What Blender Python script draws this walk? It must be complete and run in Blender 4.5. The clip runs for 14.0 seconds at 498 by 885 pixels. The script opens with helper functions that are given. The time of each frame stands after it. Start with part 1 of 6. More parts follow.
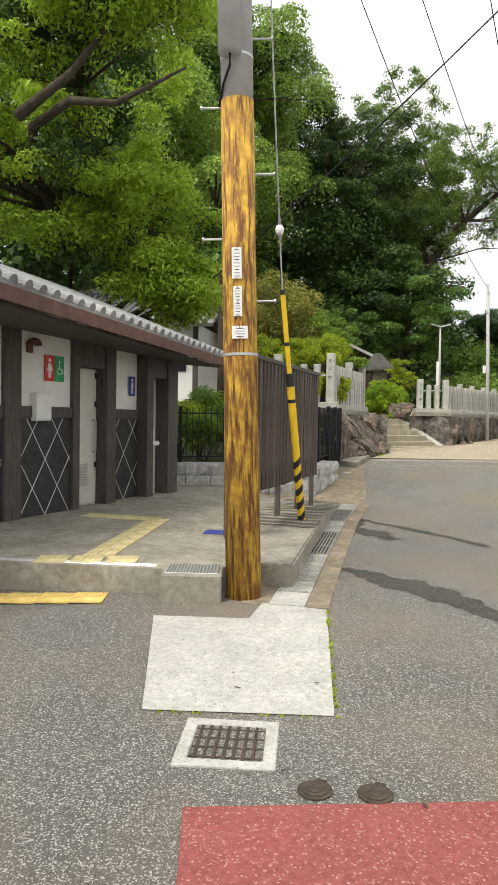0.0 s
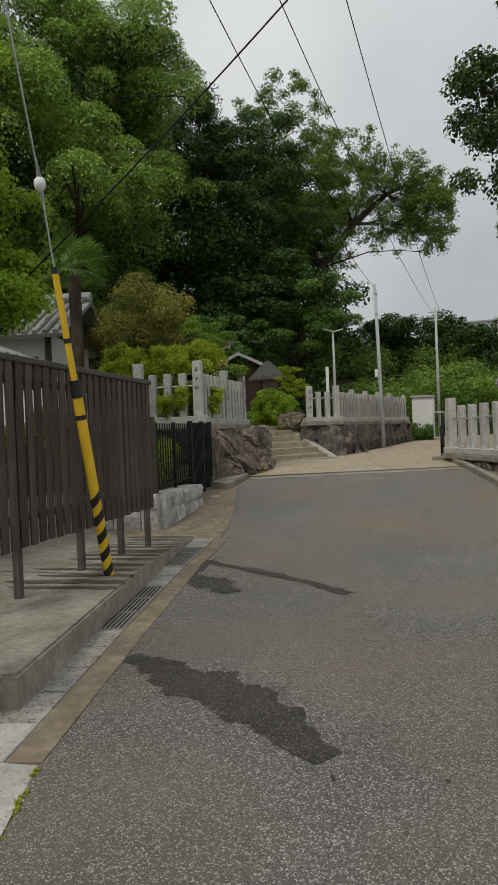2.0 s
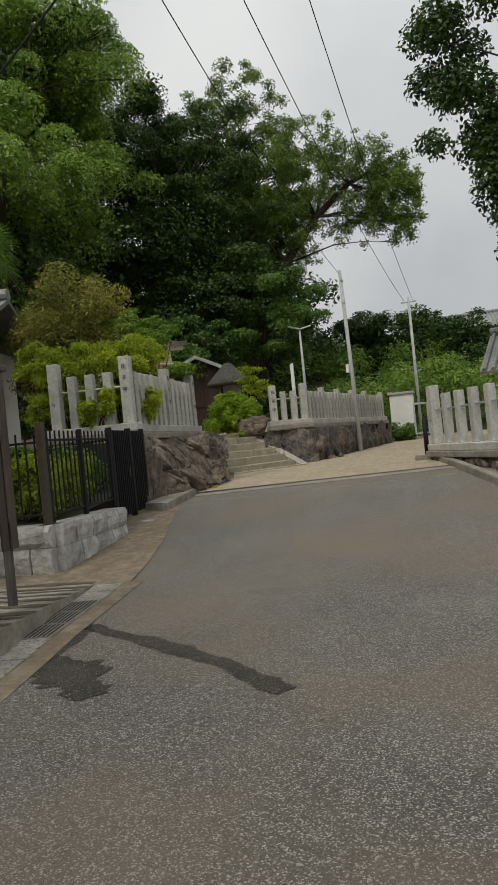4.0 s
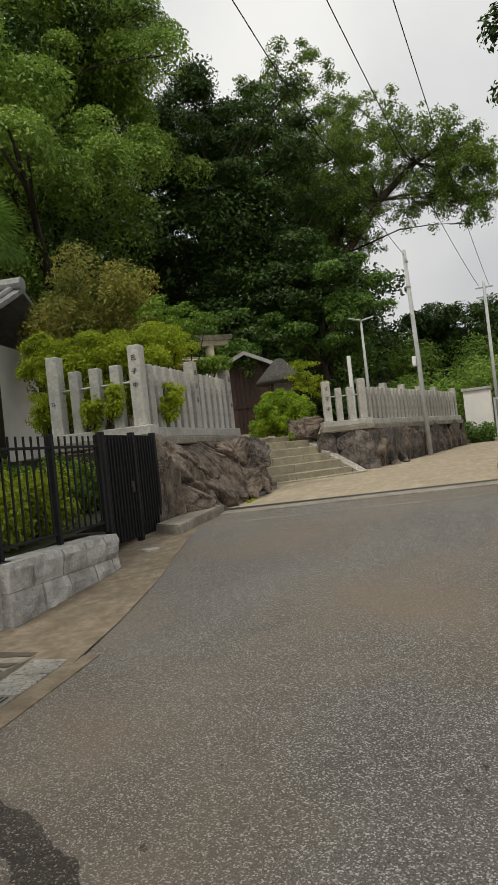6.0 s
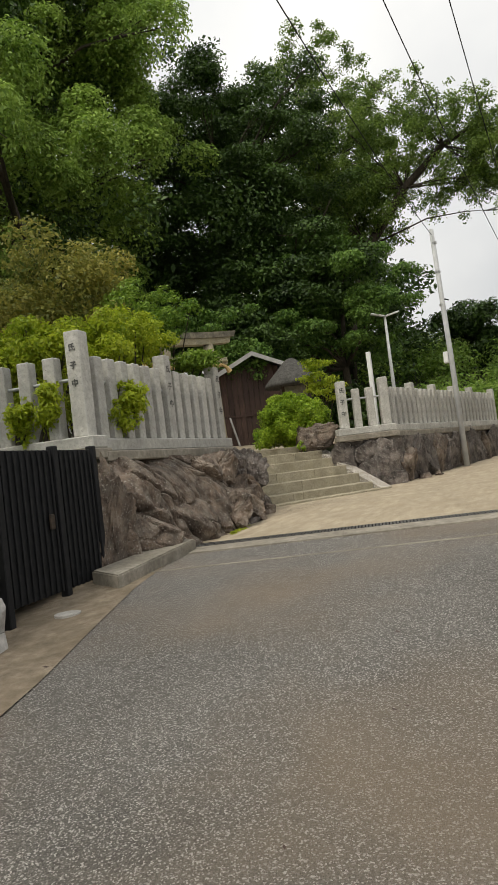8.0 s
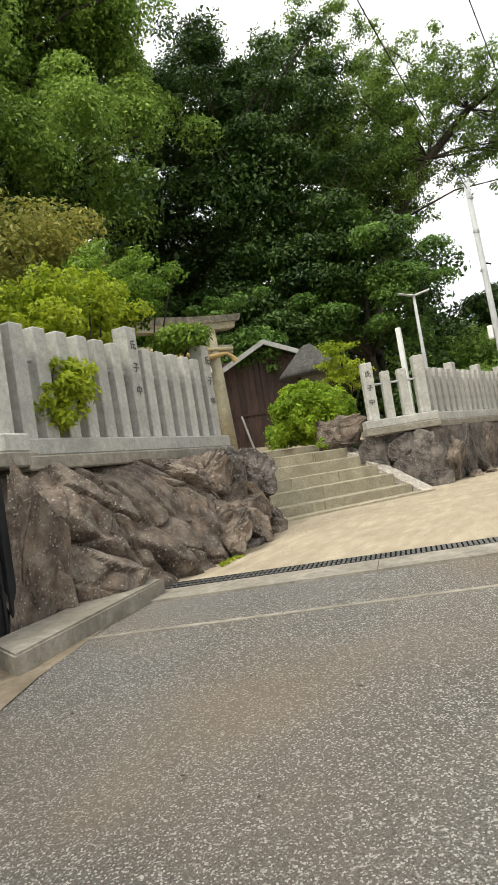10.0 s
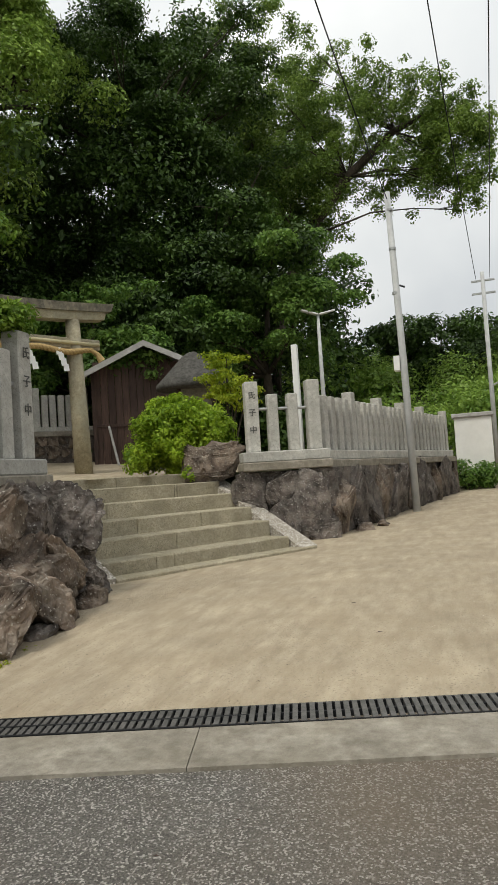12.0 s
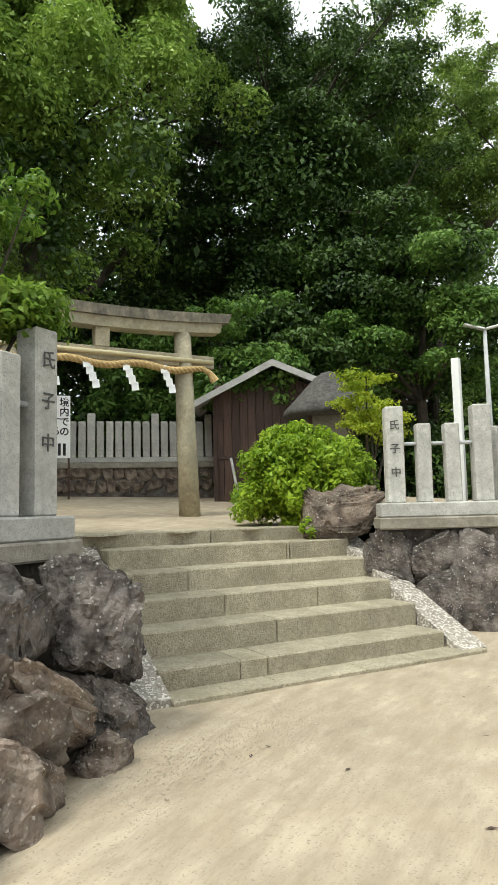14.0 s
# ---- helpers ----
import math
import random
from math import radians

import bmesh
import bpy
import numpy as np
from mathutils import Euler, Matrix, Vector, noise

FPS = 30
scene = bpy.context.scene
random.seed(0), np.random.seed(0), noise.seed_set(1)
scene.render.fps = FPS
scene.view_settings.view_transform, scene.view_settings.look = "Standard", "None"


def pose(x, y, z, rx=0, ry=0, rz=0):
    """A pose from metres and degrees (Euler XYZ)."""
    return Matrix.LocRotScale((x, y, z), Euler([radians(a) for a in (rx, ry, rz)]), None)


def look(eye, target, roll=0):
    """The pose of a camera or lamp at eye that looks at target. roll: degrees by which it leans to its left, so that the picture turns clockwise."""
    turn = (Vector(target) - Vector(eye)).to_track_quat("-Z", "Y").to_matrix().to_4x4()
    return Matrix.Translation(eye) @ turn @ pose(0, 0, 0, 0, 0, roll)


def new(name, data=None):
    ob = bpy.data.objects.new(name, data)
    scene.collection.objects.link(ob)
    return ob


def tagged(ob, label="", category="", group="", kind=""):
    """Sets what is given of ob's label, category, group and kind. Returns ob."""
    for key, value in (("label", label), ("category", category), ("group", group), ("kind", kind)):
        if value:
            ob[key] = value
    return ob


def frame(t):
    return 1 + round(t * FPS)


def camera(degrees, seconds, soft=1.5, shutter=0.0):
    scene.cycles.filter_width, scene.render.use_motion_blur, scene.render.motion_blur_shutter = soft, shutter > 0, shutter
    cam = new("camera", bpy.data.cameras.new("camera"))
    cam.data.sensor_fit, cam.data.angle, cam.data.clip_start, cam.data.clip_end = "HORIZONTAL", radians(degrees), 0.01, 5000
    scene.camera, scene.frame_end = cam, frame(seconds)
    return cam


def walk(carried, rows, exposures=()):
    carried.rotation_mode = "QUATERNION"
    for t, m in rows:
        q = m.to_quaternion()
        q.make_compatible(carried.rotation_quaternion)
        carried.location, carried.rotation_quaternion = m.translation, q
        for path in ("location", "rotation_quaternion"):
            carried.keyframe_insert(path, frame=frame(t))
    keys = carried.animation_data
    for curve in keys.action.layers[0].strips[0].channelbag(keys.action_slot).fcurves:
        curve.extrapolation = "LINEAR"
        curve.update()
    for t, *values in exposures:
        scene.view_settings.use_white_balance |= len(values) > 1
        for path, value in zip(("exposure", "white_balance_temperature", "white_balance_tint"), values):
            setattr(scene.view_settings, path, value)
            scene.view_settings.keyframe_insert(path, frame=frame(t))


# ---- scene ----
cam = camera(40.4, 14.0, soft=1.0)
PATH = [
    (0, (-0.1, 0.106, 1.549), (-0.934, 1.922, 1.48), 0.9),
    (0.5, (0.002, 0.811, 1.526), (-0.69, 2.687, 1.476), -2.8),
    (1, (0.043, 1.451, 1.495), (-0.606, 3.342, 1.46), -0.4),
    (1.5, (0.123, 1.989, 1.556), (-0.486, 3.894, 1.513), -3.9),
    (2, (0.256, 2.673, 1.572), (-0.355, 4.577, 1.546), -2.3),
    (2.2, (0.304, 3.004, 1.615), (-0.267, 4.921, 1.605), -4.2),
    (4.3, (0.104, 5.901, 1.338), (-0.457, 7.821, 1.357), -5.7),
    (4.5, (0.108, 6.094, 1.345), (-0.429, 8.02, 1.396), -4.9),
    (5, (-0.032, 6.798, 1.311), (-0.709, 8.679, 1.388), -4.6),
    (5.5, (-0.083, 7.492, 1.321), (-0.733, 9.384, 1.354), -6.2),
    (6, (-0.106, 8.142, 1.369), (-0.858, 9.995, 1.409), -6.2),
    (6.5, (-0.16, 8.851, 1.442), (-0.918, 10.702, 1.436), -6.2),
    (7, (-0.286, 9.483, 1.441), (-1.027, 11.341, 1.472), -5.5),
    (7.5, (-0.452, 10.173, 1.47), (-1.198, 12.028, 1.509), -5.5),
    (7.7, (-0.485, 10.474, 1.438), (-1.279, 12.309, 1.497), -6.2),
    (9.8, (-1.159, 13.224, 1.345), (-2.06, 15.006, 1.46), -8.4),
    (10, (-1.31, 13.477, 1.351), (-2.214, 15.258, 1.457), -9.2),
    (10.5, (-1.394, 14.095, 1.383), (-2.262, 15.892, 1.519), -6.9),
    (11, (-1.466, 14.689, 1.477), (-2.22, 16.537, 1.605), -11.6),
    (11.5, (-1.622, 15.39, 1.54), (-2.348, 17.253, 1.604), -6.0),
    (12, (-1.74, 15.925, 1.695), (-2.361, 17.823, 1.794), -3.7),
    (12.5, (-1.937, 16.528, 1.748), (-2.653, 18.391, 1.865), -5.3),
    (13, (-2.106, 17.102, 1.876), (-2.885, 18.942, 1.971), -4.4),
    (13.5, (-2.276, 17.758, 1.935), (-3.217, 19.513, 2.117), -3.8),
    (14, (-2.381, 18.407, 2.005), (-3.404, 20.114, 2.205), -1.4),
]
EXPO = [(0.0, 0.95, 6900, 6), (0.5, 0.4, 6850, 6), (1.0, -0.1, 6750, 6), (1.5, -0.22, 6700, 6), (2.2, -0.15, 6700, 6), (5.0, -0.03, 6900, 7), (7.0, 0.25, 7050, 8), (7.7, 0.3, 7050, 8), (9.8, 0.98, 6900, 6), (11.0, 0.9, 6900, 6), (12.0, 0.35, 6850, 6), (12.7, 0.1, 6850, 6), (13.3, 0.5, 6750, 4), (14.0, 1.08, 6600, 3)]
walk(cam, [(t, look(eye, target, roll)) for t, eye, target, roll in PATH], EXPO)

# ---- world and sun: a bright overcast day ----
SUN_EL, SUN_AZ = 58.0, 200.0
world = bpy.data.worlds.new("overcast_sky")
scene.world = world
world.use_nodes = True
wn, wl = world.node_tree.nodes, world.node_tree.links
sky = wn.new("ShaderNodeTexSky")
sky.sky_type = "NISHITA"
sky.sun_disc = False
sky.sun_elevation, sky.sun_rotation = radians(SUN_EL), radians(SUN_AZ)
sky.dust_density, sky.air_density = 4.0, 1.0
veil = wn.new("ShaderNodeHueSaturation")
veil.inputs["Saturation"].default_value = 0.16
wl.new(sky.outputs[0], veil.inputs["Color"])
cloud_co = wn.new("ShaderNodeTexCoord")
cloud = wn.new("ShaderNodeTexNoise")
cloud.inputs["Scale"].default_value = 2.2
cloud.inputs["Detail"].default_value = 5.0
wl.new(cloud_co.outputs["Generated"], cloud.inputs["Vector"])
cloud_ramp = wn.new("ShaderNodeValToRGB")
cloud_ramp.color_ramp.elements[0].position, cloud_ramp.color_ramp.elements[0].color = 0.3, (0.72, 0.74, 0.78, 1)
cloud_ramp.color_ramp.elements[1].position, cloud_ramp.color_ramp.elements[1].color = 0.68, (1.08, 1.07, 1.06, 1)
wl.new(cloud.outputs["Fac"], cloud_ramp.inputs[0])
cover = wn.new("ShaderNodeMix")
cover.data_type, cover.blend_type = "RGBA", "MULTIPLY"
cover.inputs[0].default_value = 1.0
haze = wn.new("ShaderNodeMix")
haze.data_type = "RGBA"
haze.inputs[0].default_value = 0.8
haze.inputs[7].default_value = (6.1, 6.3, 6.65, 1)
wl.new(veil.outputs[0], haze.inputs[6])
wl.new(haze.outputs[2], cover.inputs[6])
wl.new(cloud_ramp.outputs[0], cover.inputs[7])
updir = wn.new("ShaderNodeSeparateXYZ")
wl.new(cloud_co.outputs["Generated"], updir.inputs[0])
rise = wn.new("ShaderNodeMapRange")
rise.inputs[3].default_value, rise.inputs[4].default_value = 0.72, 1.22
wl.new(updir.outputs[2], rise.inputs[0])
dome = wn.new("ShaderNodeMix")
dome.data_type, dome.blend_type = "RGBA", "MULTIPLY"
dome.inputs[0].default_value = 1.0
wl.new(cover.outputs[2], dome.inputs[6])
wl.new(rise.outputs[0], dome.inputs[7])
wl.new(dome.outputs[2], wn["Background"].inputs["Color"])
wn["Background"].inputs["Strength"].default_value = 0.14
sun_data = bpy.data.lights.new("sun", "SUN")
sun_data.energy, sun_data.angle, sun_data.color = 1.3, radians(16), (1.0, 0.96, 0.9)
sun = new("sun", sun_data)
_az, _el = radians(SUN_AZ), radians(SUN_EL)
sun.matrix_world = look((0, 0, 30), (-math.sin(_az) * math.cos(_el), -math.cos(_az) * math.cos(_el), 30 - math.sin(_el)))


# ---- materials ----
def rgba(c):
    return (c[0], c[1], c[2], 1.0)


def material(name, c1, c2, scale=6.0, rough=0.85, bump=0.3, bscale=45.0, metal=0.0, stretch=(1, 1, 1), stain=0.35, stain_scale=0.9,
             vary=0.0, spec=0.4, specks=None, lo=0.33, hi=0.67, tint=None, relief=0.02, turn=0.0):
    """Noise between two colours, blotches at a larger scale, fine relief; vary: lightness per object; specks: (scale, share, colour)."""
    m = bpy.data.materials.new(name)
    m.use_nodes = True
    nt, b = m.node_tree, m.node_tree.nodes["Principled BSDF"]
    N, L = nt.nodes.new, nt.links.new
    co = N("ShaderNodeTexCoord")
    mp = N("ShaderNodeMapping")
    mp.inputs["Scale"].default_value, mp.inputs["Rotation"].default_value = stretch, (0, 0, radians(turn))
    L(co.outputs["Object"], mp.inputs["Vector"])
    n1 = N("ShaderNodeTexNoise")
    n1.inputs["Scale"].default_value, n1.inputs["Detail"].default_value, n1.inputs["Roughness"].default_value = scale, 8, 0.66
    L(mp.outputs[0], n1.inputs["Vector"])
    r1 = N("ShaderNodeValToRGB")
    r1.color_ramp.elements[0].position, r1.color_ramp.elements[0].color = lo, rgba(c1)
    r1.color_ramp.elements[1].position, r1.color_ramp.elements[1].color = hi, rgba(c2)
    L(n1.outputs["Fac"], r1.inputs[0])
    col = r1.outputs[0]
    n2 = N("ShaderNodeTexNoise")
    n2.inputs["Scale"].default_value, n2.inputs["Detail"].default_value, n2.inputs["Roughness"].default_value = stain_scale, 9, 0.68
    L(co.outputs["Object"], n2.inputs["Vector"])
    r2 = N("ShaderNodeMapRange")
    r2.inputs[1].default_value, r2.inputs[2].default_value = 0.3, 0.7
    r2.inputs[3].default_value, r2.inputs[4].default_value = 1 - stain, 1 + stain * 0.45
    L(n2.outputs["Fac"], r2.inputs[0])
    mul = N("ShaderNodeMix")
    mul.data_type, mul.blend_type = "RGBA", "MULTIPLY"
    mul.inputs[0].default_value = 1.0
    L(col, mul.inputs[6])
    L(r2.outputs[0], mul.inputs[7])
    col = mul.outputs[2]
    if specks:
        v = N("ShaderNodeTexVoronoi")
        v.inputs["Scale"].default_value = specks[0]
        L(co.outputs["Object"], v.inputs["Vector"])
        sep = N("ShaderNodeSeparateColor")
        L(v.outputs["Color"], sep.inputs[0])
        cut = N("ShaderNodeMapRange")
        cut.inputs[1].default_value, cut.inputs[2].default_value = 1 - specks[1], min(1.0, 1 - specks[1] + 0.25)
        L(sep.outputs[0], cut.inputs[0])
        mx = N("ShaderNodeMix")
        mx.data_type = "RGBA"
        L(cut.outputs[0], mx.inputs[0])
        L(col, mx.inputs[6])
        mx.inputs[7].default_value = rgba(specks[2])
        col = mx.outputs[2]
    if tint:
        n4 = N("ShaderNodeTexNoise")
        n4.inputs["Scale"].default_value, n4.inputs["Detail"].default_value = tint[1], 6
        L(co.outputs["Object"], n4.inputs["Vector"])
        r4 = N("ShaderNodeMapRange")
        r4.inputs[1].default_value, r4.inputs[2].default_value = 0.42, 0.68
        r4.inputs[4].default_value = tint[2]
        L(n4.outputs["Fac"], r4.inputs[0])
        m4 = N("ShaderNodeMix")
        m4.data_type = "RGBA"
        L(r4.outputs[0], m4.inputs[0])
        L(col, m4.inputs[6])
        m4.inputs[7].default_value = rgba(tint[0])
        col = m4.outputs[2]
    if vary:
        oi = N("ShaderNodeObjectInfo")
        vr = N("ShaderNodeMapRange")
        vr.inputs[3].default_value, vr.inputs[4].default_value = 1 - vary, 1 + vary * 0.5
        L(oi.outputs["Random"], vr.inputs[0])
        m2 = N("ShaderNodeMix")
        m2.data_type, m2.blend_type = "RGBA", "MULTIPLY"
        m2.inputs[0].default_value = 1.0
        L(col, m2.inputs[6])
        L(vr.outputs[0], m2.inputs[7])
        col = m2.outputs[2]
    L(col, b.inputs["Base Color"])
    b.inputs["Roughness"].default_value, b.inputs["Metallic"].default_value = rough, metal
    b.inputs["Specular IOR Level"].default_value = spec
    if bump:
        n3 = N("ShaderNodeTexNoise")
        n3.inputs["Scale"].default_value, n3.inputs["Detail"].default_value = bscale, 6
        L(mp.outputs[0], n3.inputs["Vector"])
        bp = N("ShaderNodeBump")
        bp.inputs["Strength"].default_value, bp.inputs["Distance"].default_value = bump, relief
        L(n3.outputs["Fac"], bp.inputs["Height"])
        L(bp.outputs[0], b.inputs["Normal"])
    return m


def leaf_material(name, c1, c2, glow=0.35, rough=0.5):
    """Leaves: colour by leaf and by clump, light partly passes through."""
    m = bpy.data.materials.new(name)
    m.use_nodes = True
    nt, b = m.node_tree, m.node_tree.nodes["Principled BSDF"]
    N, L = nt.nodes.new, nt.links.new
    g = N("ShaderNodeNewGeometry")
    co = N("ShaderNodeTexCoord")
    n1 = N("ShaderNodeTexNoise")
    n1.inputs["Scale"].default_value, n1.inputs["Detail"].default_value = 0.7, 3
    L(co.outputs["Object"], n1.inputs["Vector"])
    add = N("ShaderNodeMath")
    add.operation = "MULTIPLY_ADD"
    L(g.outputs["Random Per Island"], add.inputs[0])
    add.inputs[1].default_value = 0.45
    L(n1.outputs["Fac"], add.inputs[2])
    r = N("ShaderNodeMapRange")
    r.inputs[1].default_value, r.inputs[2].default_value = 0.4, 1.0
    L(add.outputs[0], r.inputs[0])
    mx = N("ShaderNodeMix")
    mx.data_type = "RGBA"
    L(r.outputs[0], mx.inputs[0])
    mx.inputs[6].default_value, mx.inputs[7].default_value = rgba(c1), rgba(c2)
    L(mx.outputs[2], b.inputs["Base Color"])
    b.inputs["Roughness"].default_value = rough
    b.inputs["Specular IOR Level"].default_value = 0.3
    t = N("ShaderNodeBsdfTranslucent")
    L(mx.outputs[2], t.inputs["Color"])
    ms = N("ShaderNodeMixShader")
    ms.inputs[0].default_value = glow
    L(b.outputs[0], ms.inputs[1])
    L(t.outputs[0], ms.inputs[2])
    L(ms.outputs[0], nt.nodes["Material Output"].inputs[0])
    return m


ASPHALT = material("asphalt", (0.075, 0.07, 0.063), (0.225, 0.21, 0.188), 110, 0.88, 1.0, 150, stain=0.28, stain_scale=0.7, specks=(145, 0.28, (0.54, 0.51, 0.47)), tint=((0.25, 0.19, 0.13), 0.5, 0.6), lo=0.36, hi=0.64)
TARMAC_OLD = material("worn_asphalt", (0.15, 0.135, 0.115), (0.25, 0.23, 0.2), 60, 0.88, 0.6, 120, stain=0.22, stain_scale=0.45, specks=(95, 0.25, (0.46, 0.43, 0.39)))
WET = material("damp_asphalt", (0.02, 0.017, 0.014), (0.075, 0.066, 0.055), 90, 0.6, 0.9, 130, stain=0.5, stain_scale=4, specks=(140, 0.16, (0.3, 0.27, 0.23)))
SAND = material("sandy_earth", (0.33, 0.27, 0.19), (0.49, 0.415, 0.305), 3.2, 0.95, 0.6, 24, stain=0.22, stain_scale=1.4, specks=(110, 0.12, (0.29, 0.24, 0.175)), tint=((0.33, 0.265, 0.18), 3.0, 0.5), relief=0.03, stretch=(2.6, 0.7, 1), turn=25, lo=0.3, hi=0.66)
GRIT = material("loose_grit", (0.3, 0.25, 0.185), (0.56, 0.49, 0.38), 60, 0.95, 0.6, 60)
EARTH = material("forest_earth", (0.035, 0.045, 0.018), (0.08, 0.08, 0.04), 3, 0.95, 0.8, 20)
CONCRETE = material("concrete", (0.38, 0.365, 0.335), (0.52, 0.5, 0.465), 24, 0.88, 0.5, 120, stain=0.22, stain_scale=3.0, specks=(120, 0.12, (0.24, 0.23, 0.2)))
CONCRETE_DARK = material("stained_concrete", (0.235, 0.21, 0.17), (0.4, 0.365, 0.305), 14, 0.9, 0.5, 90, stain=0.38, stain_scale=2.6, tint=((0.17, 0.15, 0.11), 2.4, 0.5))
STRIPE_CONCRETE = material("dark_stripe_concrete", (0.07, 0.058, 0.042), (0.13, 0.11, 0.082), 20, 0.7, 0.4, 90, stain=0.3, stain_scale=3.0)
MESHPLATE = material("mesh_cover_plate", (0.3, 0.285, 0.25), (0.44, 0.42, 0.375), 18, 0.75, 0.6, 90, stain=0.4, stain_scale=2.5, specks=(60, 0.3, (0.15, 0.14, 0.12)))
APRON = material("brown_concrete", (0.185, 0.145, 0.1), (0.34, 0.28, 0.205), 9, 0.9, 0.5, 90, stain=0.4, stain_scale=1.6, tint=((0.14, 0.105, 0.065), 3.5, 0.55))
GRANITE = material("grey_granite", (0.42, 0.41, 0.37), (0.6, 0.585, 0.54), 16, 0.8, 0.25, 130, stain=0.3, stain_scale=2.2, vary=0.18, specks=(170, 0.14, (0.25, 0.24, 0.22)))
STEPSTONE = material("step_granite", (0.36, 0.315, 0.22), (0.54, 0.485, 0.365), 30, 0.88, 0.8, 70, stain=0.3, stain_scale=3.5, vary=0.12, specks=(110, 0.14, (0.2, 0.175, 0.125)), relief=0.03, tint=((0.28, 0.25, 0.16), 5.0, 0.45))
TORIISTONE = material("torii_granite", (0.36, 0.31, 0.205), (0.55, 0.485, 0.345), 16, 0.88, 0.5, 90, stain=0.38, stain_scale=3.0, specks=(150, 0.14, (0.2, 0.18, 0.13)), tint=((0.3, 0.29, 0.22), 4.0, 0.5))
LINTELSTONE = material("lichened_lintel", (0.13, 0.12, 0.1), (0.42, 0.37, 0.27), 9, 0.9, 0.6, 70, stain=0.45, stain_scale=4.0, stretch=(1, 1, 0.6), tint=((0.09, 0.08, 0.065), 6.0, 0.55))
PEBBLE = material("exposed_aggregate", (0.24, 0.21, 0.17), (0.42, 0.38, 0.32), 30, 0.85, 0.9, 70, specks=(60, 0.4, (0.7, 0.66, 0.6)))
ROCK = material("brown_rock", (0.065, 0.047, 0.037), (0.28, 0.21, 0.16), 5.0, 0.86, 0.9, 30, stain=0.6, stain_scale=3.0, vary=0.28, specks=(75, 0.06, (0.42, 0.39, 0.34)), tint=((0.33, 0.3, 0.25), 8.0, 0.35), relief=0.035, stretch=(1, 1, 0.7))
ROCK_DARK = material("dark_rock", (0.04, 0.033, 0.03), (0.2, 0.165, 0.145), 5, 0.84, 0.9, 30, stain=0.55, stain_scale=2.6, vary=0.3, specks=(75, 0.06, (0.38, 0.36, 0.33)), tint=((0.3, 0.28, 0.25), 8.0, 0.35), relief=0.035)
JOINTFILL = material("dark_joint_fill", (0.02, 0.017, 0.013), (0.06, 0.05, 0.038), 9, 0.95, 0.8, 30)
SPLITSTONE = material("split_granite", (0.36, 0.35, 0.33), (0.6, 0.58, 0.55), 9, 0.85, 0.9, 35, stain=0.35, stain_scale=4, vary=0.2)
PLASTER = material("white_plaster", (0.76, 0.75, 0.72), (0.83, 0.82, 0.79), 3, 0.8, 0.08, 80, stain=0.08)
DARKWOOD = material("dark_timber", (0.055, 0.048, 0.042), (0.12, 0.105, 0.092), 6, 0.7, 0.4, 30, stretch=(6, 6, 0.5), stain=0.2)
SLATWOOD = material("fence_timber", (0.05, 0.036, 0.03), (0.125, 0.094, 0.078), 5, 0.75, 0.4, 24, stretch=(8, 8, 0.5), stain=0.35, vary=0.4)
SHEDWOOD = material("shed_boards", (0.05, 0.03, 0.024), (0.13, 0.078, 0.06), 5, 0.8, 0.4, 24, stretch=(8, 8, 0.5), stain=0.35, vary=0.3)
FASCIA = material("red_brown_fascia", (0.09, 0.045, 0.035), (0.16, 0.085, 0.065), 5, 0.7, 0.3, 24, stain=0.25)
TILEDARK = material("slate_cladding", (0.022, 0.022, 0.025), (0.05, 0.05, 0.054), 8, 0.55, 0.3, 60, stain=0.3)
ROOFTILE = material("grey_roof_tile", (0.2, 0.2, 0.2), (0.36, 0.36, 0.355), 8, 0.55, 0.3, 60, stain=0.3, vary=0.25)
JOINT = material("white_joint", (0.6, 0.6, 0.58), (0.7, 0.7, 0.68), 20, 0.8, 0)
DOORPAINT = material("cream_door", (0.6, 0.58, 0.51), (0.68, 0.66, 0.59), 3, 0.5, 0.05, 60, stain=0.1)
BLACKMETAL = material("black_metal", (0.008, 0.009, 0.01), (0.018, 0.018, 0.02), 12, 0.65, 0.1, 80, stain=0.2, spec=0.25)
BROWNMETAL = material("brown_metal", (0.05, 0.04, 0.028), (0.085, 0.068, 0.045), 12, 0.5, 0.1, 80)
STEEL = material("galvanised_steel", (0.42, 0.43, 0.43), (0.56, 0.57, 0.57), 20, 0.45, 0.1, 80, metal=0.6, stain=0.15)
GRATING = material("weathered_grating", (0.2, 0.19, 0.17), (0.34, 0.32, 0.28), 20, 0.6, 0.2, 80, metal=0.3, stain=0.3)
IRON = material("rusty_iron", (0.03, 0.022, 0.016), (0.085, 0.06, 0.042), 20, 0.8, 0.4, 80)
DRAINSTEEL = material("dark_drain_steel", (0.07, 0.068, 0.065), (0.16, 0.155, 0.145), 20, 0.65, 0.2, 80, metal=0.2, stain=0.3)
PIT = material("drain_dark", (0.012, 0.012, 0.012), (0.025, 0.022, 0.018), 10, 0.9, 0)
POLEGREY = material("grey_pole_coat", (0.42, 0.43, 0.43), (0.54, 0.55, 0.55), 4, 0.7, 0.1, 60, stain=0.12)
RUST = material("rusted_yellow_pole", (0.66, 0.4, 0.05), (0.15, 0.06, 0.022), 6.0, 0.8, 0.6, 30, stretch=(4.5, 4.5, 0.5), stain=0.35, stain_scale=2.6, lo=0.45, hi=0.57, tint=((0.24, 0.095, 0.03), 9.0, 0.75))
